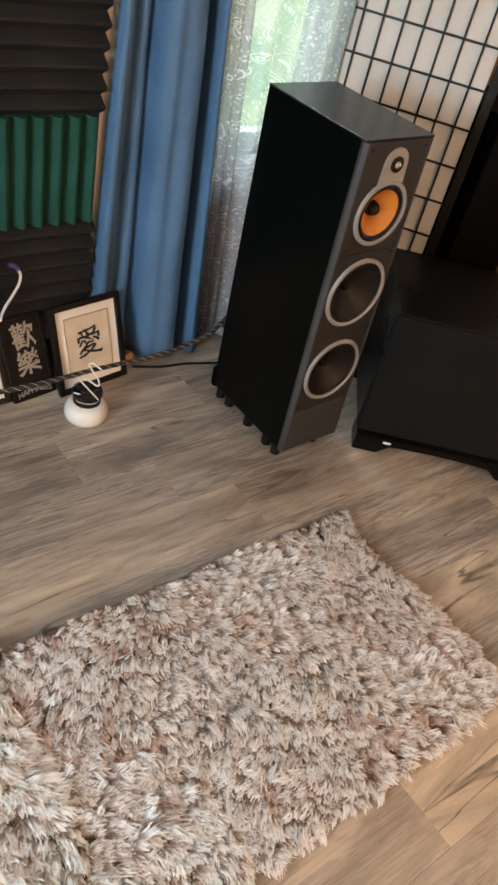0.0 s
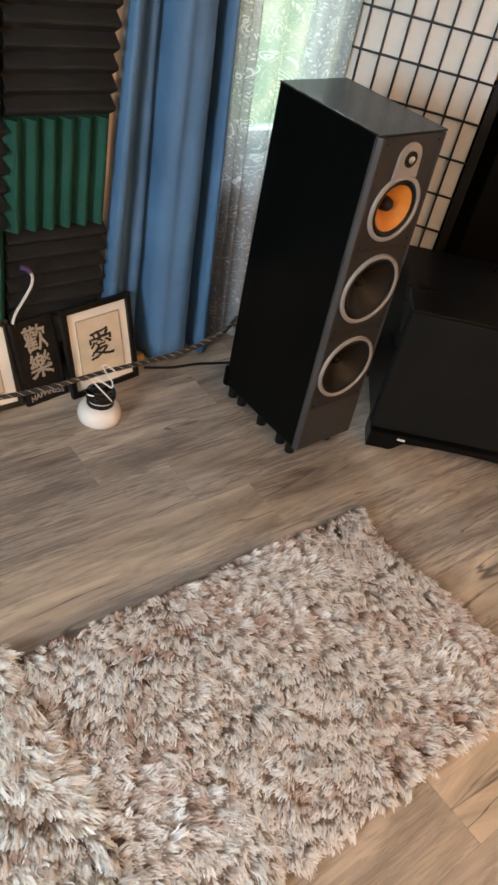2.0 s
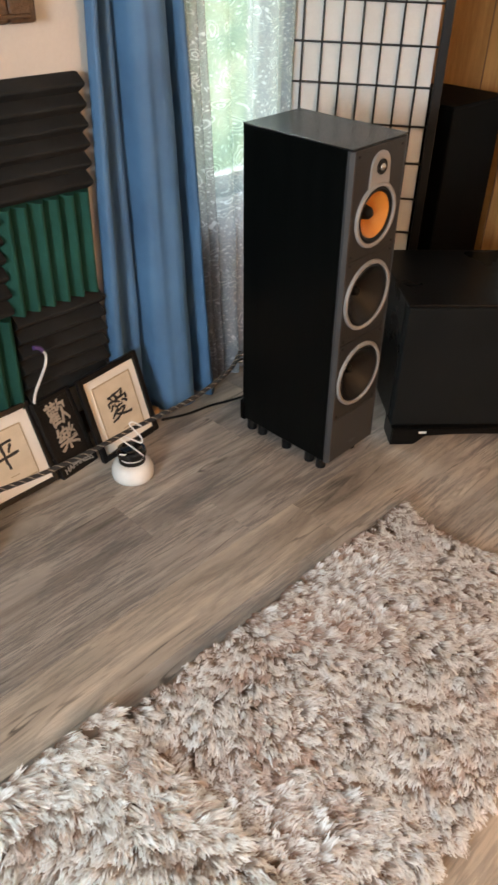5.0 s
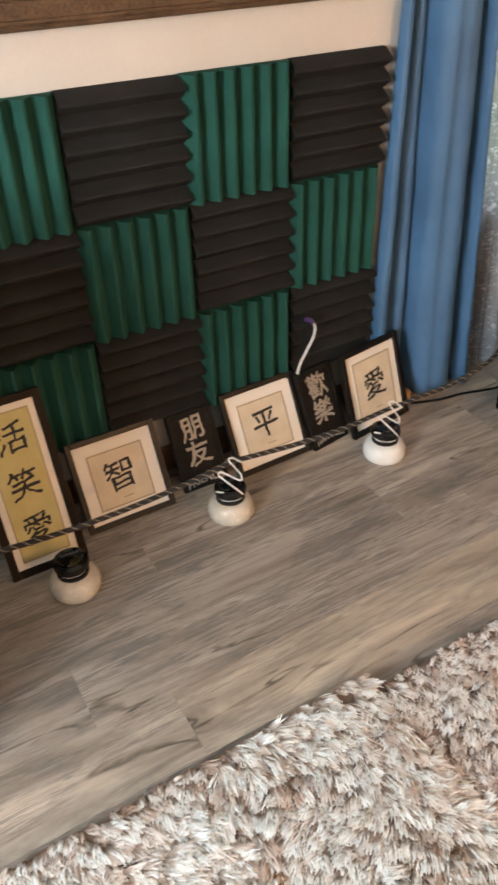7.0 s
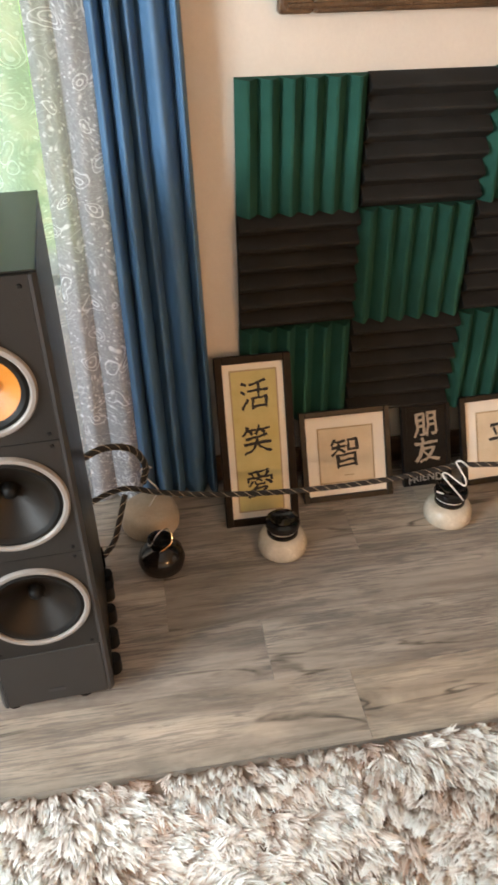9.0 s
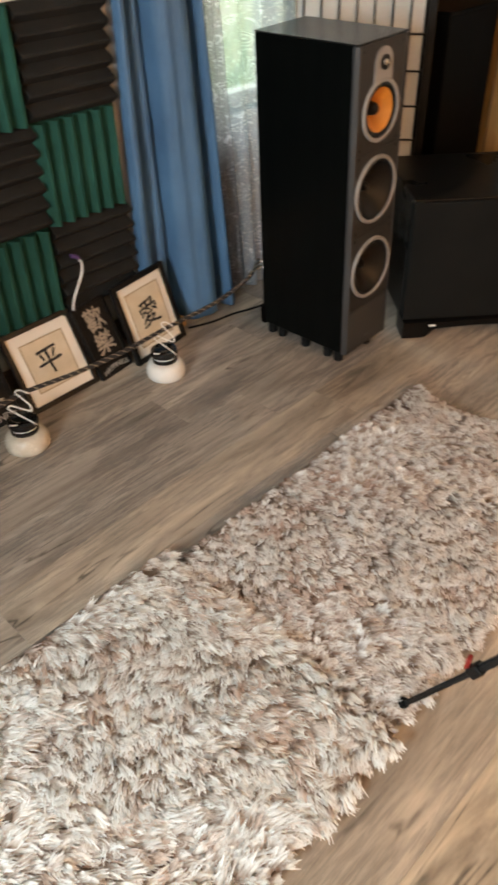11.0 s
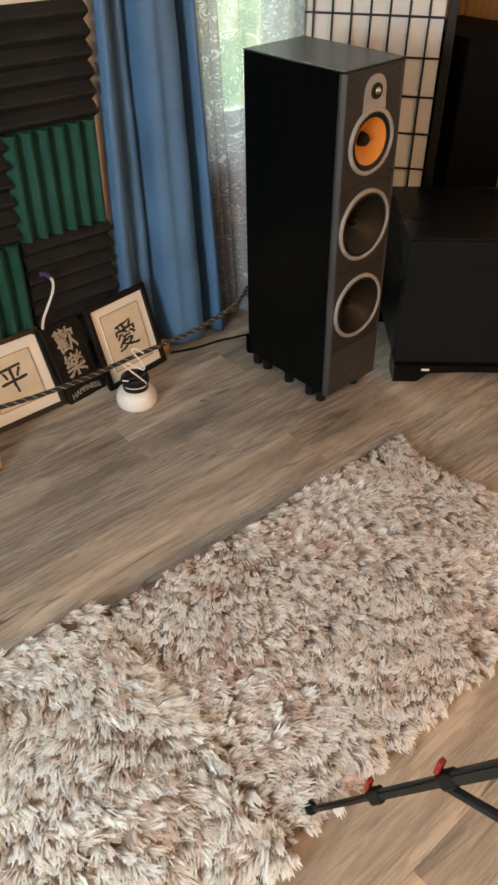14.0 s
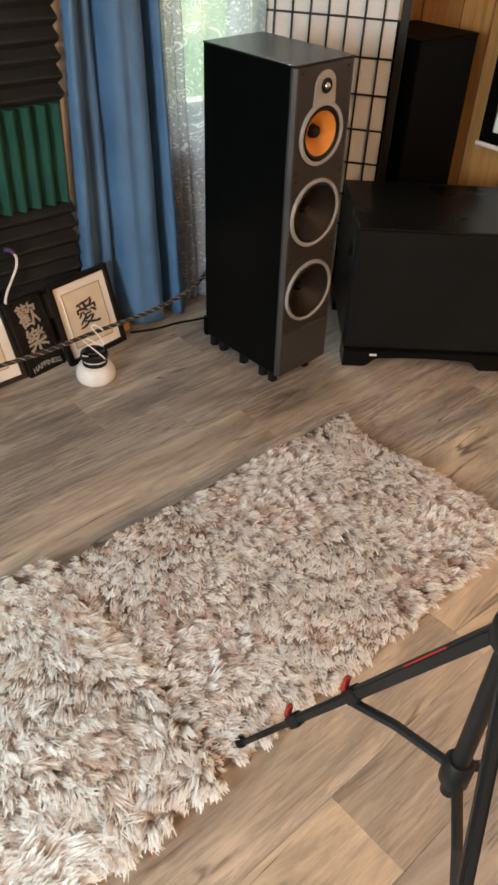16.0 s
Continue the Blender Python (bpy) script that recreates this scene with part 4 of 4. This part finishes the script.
framed("tall brown-framed gold calligraphy of three characters, leaning on the wall", leaning(-0.085, 1.800, 0.205, 20.8), 0.208, 0.482, 0.021, 0.018, M["gold_paper"], M["brown_wood"], "活笑愛", 0.086, 0.126)
framed("black-framed calligraphy of one character on cream, leaning on foam", leaning(0.183, 1.862, 0.26, 26.0), 0.268, 0.268, 0.017, 0.034, M["parchment"], M["black_wood"], "智", 0.098)
framed("black-framed calligraphy of one character on cream, leaning on foam", leaning(0.668, 1.862, 0.26, 26.0, 2.0), 0.268, 0.268, 0.017, 0.034, M["parchment"], M["black_wood"], "平", 0.098)
framed("black-framed calligraphy of one character on parchment, leaning by the curtain", leaning(1.078, 1.852, 0.26, 18.0, 9.0), 0.262, 0.290, 0.019, 0.028, M["parchment"], M["black_wood"], "愛", 0.100)


def slate(label, m, w, h, chars, word, size):
    """A dark rough plaque with engraved characters and a word at its foot."""
    t = thing("slate_plaque", label, "plaque", m, "slate plaques")
    b = box((0, 0.008, h / 2), (w, 0.016, h), 0.003)
    part("slab", b, M["slate"], t)
    for c, s in (((-w / 2 + 0.008, -0.001, h / 2), (0.014, 0.006, h - 0.01)), ((w / 2 - 0.008, -0.001, h / 2), (0.014, 0.006, h - 0.01)), ((0, -0.001, h - 0.010), (w - 0.034, 0.006, 0.014))):
        part("raised_edge", box(c, s, 0.002), M["slate"], t)
    for i, ch in enumerate(chars):
        k = letters(ch, size, 0.0010, 5.0 + ord(ch) % 13)
        k.transform(Matrix.Translation((0, -0.0008, h * 0.745 - i * h * 0.325)))
        part("engraved_character", k, M["chalk"], t, "beige engraved character")
    k = letters(word, 0.032 if len(word) < 8 else 0.0240, 0.0004)
    for v in k.verts:
        v.co.z += 0.005 - 2.6 * v.co.x ** 2
    k.transform(Matrix.Translation((0, -0.0008, h * 0.085)))
    part("engraved_word", k, M["grey_letters"], t, "grey engraved word")
    return t


slate("black slate plaque with two characters and FRIENDS, leaning on foam", leaning(0.432, 1.885, 0.15, 25.0), 0.150, 0.245, "朋友", "FRIENDS", 0.080)
slate("black slate plaque with two characters and HAPPINESS, leaning on foam", leaning(0.878, 1.862, 0.15, 24.0, 9.0), 0.148, 0.262, "歡樂", "HAPPINESS", 0.082)

# ---- speaker cable on its insulators ----


def insulator(x, y, body, label, wire=True, rz=0.0, top=None):
    t = thing("cable_insulator", label, "cable insulator", spot(x, y, 0, rz), "cable insulators")
    part("bowl", lathe([(0.0, 0.0), (0.060, 0.0), (0.0655, 0.006), (0.0675, 0.020), (0.065, 0.038), (0.057, 0.052), (0.045, 0.060), (0.0, 0.060)], 40), body, t, "", True)
    part("insulator", lathe([(0.0, 0.054), (0.041, 0.054), (0.0425, 0.060), (0.0415, 0.069), (0.034, 0.072), (0.034, 0.077), (0.0445, 0.081), (0.0470, 0.091), (0.0445, 0.101), (0.034, 0.105), (0.028, 0.100), (0.020, 0.096), (0.0, 0.095)], 36), top or M["black_glaze"], t, "black glazed insulator", True)
    part("tie_wire", tube([(0.0375 * math.cos(a), 0.0375 * math.sin(a), 0.0745 + 0.001 * math.sin(3 * a)) for a in [2 * math.pi * k / 20 for k in range(21)]], 0.0022, 6, 1), M["white_wire"], t, "white tie wire")
    if wire:
        zig = [(-0.038, 0.107), (-0.005, 0.099), (0.033, 0.088), (0.027, 0.104), (-0.004, 0.136), (-0.029, 0.158), (-0.021, 0.166), (0.010, 0.151), (0.032, 0.142), (0.032, 0.158), (0.010, 0.186), (0.000, 0.203), (0.012, 0.210), (0.036, 0.192)]
        pts = [(x, -0.024 + 0.010 * math.sin(40 * z), z) for x, z in zig]
        part("wire_hook", tube(pts, 0.0022, 8, 8), M["white_wire"], t, "white bent wire that holds the cable", True)
    return t


insulator(0.980, 1.728, M["porcelain"], "white porcelain bowl with black insulator and bent white wire", True, -35)
insulator(0.434, 1.742, M["old_porcelain"], "ivory porcelain bowl with black insulator and bent white wire", True, -28)
insulator(-0.052, 1.700, M["old_porcelain"], "ivory porcelain bowl with black insulator under the cable", False, 0)

dj = thing("dark_cable_jug", "small black glazed jug with a wire loop at its neck", "jug", spot(-0.378, 1.684) @ Matrix.Diagonal((1.12, 1.12, 1.12, 1)))
part("body", lathe([(0.0, 0.0), (0.036, 0.0), (0.050, 0.012), (0.055, 0.032), (0.049, 0.054), (0.034, 0.068), (0.024, 0.073), (0.025, 0.086), (0.029, 0.091), (0.022, 0.092), (0.018, 0.080), (0.0, 0.078)], 36), M["black_glaze"], dj, "", True)
part("wire_loop", tube([(0.027, 0, 0.075), (0.0, 0.027, 0.076), (-0.027, 0, 0.078), (-0.020, -0.020, 0.092), (0.0, -0.010, 0.118), (0.022, 0.004, 0.112), (0.026, -0.010, 0.085), (0.0, -0.027, 0.075)], 0.0018, 6, 6), M["chrome"], dj, "thin wire loop", True)
bb = thing("stoneware_bowl", "upturned beige stoneware bowl carrying the speaker cable", "bowl", spot(-0.398, 1.858))
part("body", lathe([(0.0, 0.0), (0.070, 0.0), (0.079, 0.007), (0.081, 0.018), (0.079, 0.044), (0.074, 0.060), (0.064, 0.067), (0.0, 0.069)], 40), M["stoneware"], bb, "", True)
part("wire_hook", tube([(0.0, 0, 0.066), (0.015, -0.01, 0.10), (0.030, 0.0, 0.12), (0.008, 0.01, 0.15), (-0.012, 0.0, 0.19), (0.004, -0.01, 0.215), (0.018, 0.0, 0.20)], 0.0022, 8, 6), M["white_wire"], bb, "white bent wire", True)

CABLE = [(1.50, 1.775, 0.228), (1.40, 1.735, 0.205), (1.23, 1.715, 0.187), (1.05, 1.718, 0.180), (0.98, 1.722, 0.176), (0.80, 1.712, 0.176), (0.64, 1.716, 0.180), (0.48, 1.724, 0.192), (0.434, 1.736, 0.186),
         (0.28, 1.712, 0.190), (0.12, 1.695, 0.197), (-0.06, 1.690, 0.205), (-0.22, 1.720, 0.196), (-0.36, 1.775, 0.178), (-0.46, 1.800, 0.185), (-0.56, 1.730, 0.200)]


def braided(points, r, name, label):
    """A braided cable: a dark sleeve with two pale tracer strands wound round it."""
    t = thing(name, label, "cable")
    part("sleeve", tube(points, r, 12, 10), M["braid_dark"], t, "black braided sleeve", True)
    line = smooth_line(points, 40)
    for start in (0.0, math.pi):
        strand, s = [], 0.0
        side = None
        for i, p in enumerate(line):
            d = (line[min(i + 1, len(line) - 1)] - line[max(i - 1, 0)]).normalized()
            s += (line[i] - line[i - 1]).length if i else 0
            if side is None:
                side = d.orthogonal().normalized()
            side = (side - side.dot(d) * d).normalized()
            a = start + s * 2 * math.pi / 0.058
            strand.append(p + (r * 0.90) * (math.cos(a) * side + math.sin(a) * d.cross(side)))
        part("tracer", tube(strand, r * 0.17, 6, 1), M["braid_light"], t, "beige tracer strand")
    return t


braided(CABLE, 0.0072, "speaker_cable", "thick black and beige braided speaker cable resting on insulators")
braided([(-0.405, 1.812, 0.190), (-0.395, 1.80, 0.255), (-0.425, 1.78, 0.325), (-0.495, 1.74, 0.362), (-0.58, 1.68, 0.355)], 0.0085, "speaker_cable", "black and beige braided cable loop at the speaker's back")
braided([(-0.455, 1.775, 0.185), (-0.475, 1.745, 0.13), (-0.50, 1.72, 0.07), (-0.55, 1.70, 0.030), (-0.62, 1.665, 0.022)], 0.0075, "speaker_cable", "black and beige braided cable drooping to the floor")
bp = thing("cable_plug", "bright metal cable plugs at the speaker's back", "plug", spot(1.492, 1.752, 0.222, 0))
for k, z in enumerate((0.012, -0.012)):
    part("plug", lathe([(0.0, -0.022), (0.006, -0.022), (0.0075, -0.018), (0.0075, 0.012), (0.0045, 0.016), (0.0045, 0.03), (0.0, 0.03)], 16, pose(0.002 * k, 0, z, 70, 0, 30)), M["chrome"], bp, "", True)
lc = part("floor_cable", tube([(1.24, 1.90, 0.006), (1.33, 1.868, 0.006), (1.43, 1.852, 0.006), (1.50, 1.83, 0.006), (1.56, 1.80, 0.02), (1.60, 1.74, 0.09)], 0.0045, 8, 8), M["rubber"], smooth=True)
tagged(lc, "thin black cable lying on the floor by the curtain", "cable")
wt = thing("white_hose", "white curved hose with purple tip behind the plaque", "hose")
part("hose", tube([(0.797, 1.948, 0.016), (0.797, 1.955, 0.13), (0.802, 1.960, 0.225), (0.812, 1.960, 0.268), (0.836, 1.958, 0.312), (0.857, 1.956, 0.352), (0.862, 1.956, 0.384), (0.852, 1.957, 0.403)], 0.0044, 12, 8), M["white_plastic"], wt, "", True)
part("tip", tube([(0.855, 1.957, 0.400), (0.846, 1.957, 0.411), (0.828, 1.958, 0.418)], 0.0068, 12, 3), M["purple"], wt, "purple tip", True)
am = thing("amber_block", "small amber-brown wooden block by the curtain", "block", spot(1.236, 1.940, 0, 12))
part("body", box((0, 0, 0.019), (0.042, 0.03, 0.038), 0.006), M["panel"], am)

# ---- large picture above the foam ----
pc = thing("wall_picture", "large picture in carved brown wooden frame on the wall", "picture", Matrix.Translation((0.491, Y1 - 0.004, 1.236)))
PW, PH, PB = 1.012, 0.72, 0.075
for c, s in (((-PW / 2 + PB / 2, -0.016, PH / 2), (PB, 0.030, PH)), ((PW / 2 - PB / 2, -0.016, PH / 2), (PB, 0.030, PH)), ((0, -0.016, PB / 2), (PW - 2 * PB, 0.030, PB)), ((0, -0.016, PH - PB / 2), (PW - 2 * PB, 0.030, PB))):
    part("frame_bar", box(c, s, 0.008, None, 3), M["carved"], pc)
part("canvas", box((0, -0.008, PH / 2), (PW - 2 * PB + 0.01, 0.006, PH - 2 * PB + 0.01)), M["canvas"], pc, "dim painted canvas")
for z in (0.016, 0.060):
    part("moulding", tube([(-PW / 2 + 0.02, -0.031, z), (0, -0.031, z), (PW / 2 - 0.02, -0.031, z)], 0.006, 8, 1), M["carved"], pc, "", True)

# ---- tripod ----
TX, TY, TZ = 0.472, -0.012, 0.757
tr = thing("tripod", "black tripod stand with red locking levers on the floor", "tripod", Matrix.Translation((TX, TY, 0)))
part("column", tube([(0, 0, 0.415), (0, 0, 0.5), (0, 0, 0.84)], 0.0125, 16, 1), M["tripod"], tr, "", True)
part("lower_hub", lathe([(0.0, 0.44), (0.017, 0.44), (0.021, 0.447), (0.021, 0.487), (0.017, 0.494), (0.0, 0.494)], 20), M["tripod"], tr, "", True)
part("upper_hub", lathe([(0.0, 0.738), (0.020, 0.738), (0.025, 0.746), (0.025, 0.775), (0.019, 0.785), (0.0, 0.785)], 20), M["tripod"], tr, "", True)
for k in range(3):
    a = radians((91.3, 218.0, 334.0)[k])
    d = Vector((math.cos(a), math.sin(a), 0)) * (1.024 if k == 0 else 1.0)
    P = lambda f: Vector((0, 0, TZ)) + d * 0.012 + (d * 0.384 - Vector((0, 0, TZ - 0.012))) * f
    leg = None
    for f0, f1, w, h in ((0.0, 0.43, 0.020, 0.017), (0.40, 0.69, 0.0165, 0.0135), (0.66, 0.985, 0.0125, 0.010)):
        p, q = P(f0), P(f1)
        dirv = (q - p)
        mm = Matrix.Translation((p + q) / 2) @ dirv.to_track_quat('Z', 'Y').to_matrix().to_4x4()
        b = bmesh.new()
        bmesh.ops.create_cube(b, size=1, matrix=Matrix.Diagonal((h, w, dirv.length, 1)))
        bmesh.ops.bevel(b, geom=[e for e in b.edges if abs(e.verts[0].co.z - e.verts[1].co.z) > 0.01], offset=0.004, segments=2, affect='EDGES')
        b.transform(mm)
        leg = part("leg", b, M["tripod"], tr, "", True) if f0 == 0 else part("leg_section", b, M["tripod"], leg, "", True)
    if k == 0:
        p, q = P(0.11), P(0.23)
        b = box((0.0080, 0.0088, 0), (0.0016, 0.0024, (q - p).length), 0.0003)
        b.transform(Matrix.Translation((p + q) / 2) @ (q - p).to_track_quat('Z', 'Y').to_matrix().to_4x4())
        part("stripe", b, M["red"], leg, "thin red stripe")
    for f in (0.425, 0.68):
        c = P(f)
        mm = Matrix.Translation(c) @ (P(1) - P(0)).to_track_quat('Z', 'Y').to_matrix().to_4x4()
        b = box((0, 0, 0), (0.023, 0.024, 0.036), 0.005)
        b.transform(mm)
        part("clamp", b, M["rubber"], leg)
        b = box((-0.001, 0.018, -0.006), (0.013, 0.009, 0.034), 0.003)
        b.transform(mm @ Matrix.Rotation(radians(24), 4, 'X'))
        part("lever", b, M["red"], leg, "red locking lever")
    part("rubber_foot", lathe([(0.0, 0.0), (0.010, 0.0), (0.013, 0.005), (0.012, 0.022), (0.0, 0.024)], 14, Matrix.Translation(d * 0.396)), M["rubber"], leg, "", True)
    part("brace", tube([Vector((0, 0, 0.467)) + d * 0.015, d * 0.10 + Vector((0, 0, 0.452)), P(0.44) - Vector((0, 0, 0.010))], 0.0075, 8, 1), M["tripod"], tr)

# ---- floor planks ----
fl = thing("floor", "grey-brown weathered wood plank floor", "floor", kind="structure")
part("subfloor", box(((X0 + X1) / 2, (Y0 + Y1) / 2, -0.03), (X1 - X0 + 0.3, Y1 - Y0 + 0.3, 0.048)), M["backing"], fl)
PWD, PLN = 0.180, 1.22
pm = bmesh.new()
bmesh.ops.create_cube(pm, size=1, matrix=Matrix.Translation((0, 0, -0.003)) @ Matrix.Diagonal((PLN - 0.0005, PWD - 0.0005, 0.006, 1)))
bmesh.ops.bevel(pm, geom=[e for e in pm.edges if all(v.co.z > -0.001 for v in e.verts)], offset=0.0005, segments=1, affect='EDGES')
pmesh = bpy.data.meshes.new("plank")
pm.to_mesh(pmesh)
pm.free()
pmesh.materials.append(M["floor"])
JOINTS = {0: 0.53, 1: 1.045, 7: -0.155, 9: 0.153, -1: 0.78}
rp = random.Random(12)
row = math.floor((Y0 - 0.022) / PWD)
while 0.022 + row * PWD < Y1:
    ya, yb = max(Y0, 0.022 + row * PWD), min(Y1, 0.022 + (row + 1) * PWD)
    j = JOINTS.get(row, rp.uniform(0, PLN))
    x = j - math.ceil((j - X0) / PLN) * PLN
    while x < X1:
        xa, xb = max(X0, x), min(X1, x + PLN)
        if xb - xa > 0.02 and yb - ya > 0.02:
            whole = xb - xa > PLN - 0.001 and yb - ya > PWD - 0.001
            p = new("plank", pmesh if whole else pmesh.copy())
            if not whole:
                p.data.transform(Matrix.Diagonal(((xb - xa) / PLN, (yb - ya) / PWD, 1, 1)))
            p.parent = fl
            tone = 0.97 if row == 0 and abs(xb - JOINTS[0]) < 0.01 else rp.uniform(0, 0.84)
            if row == 1 and abs(xa - JOINTS[1]) < 0.01:
                tone = 0.93
            p.color = (tone, tone, tone, 1)
            p.location = ((xa + xb) / 2, (ya + yb) / 2, 0)
        x += PLN
    row += 1
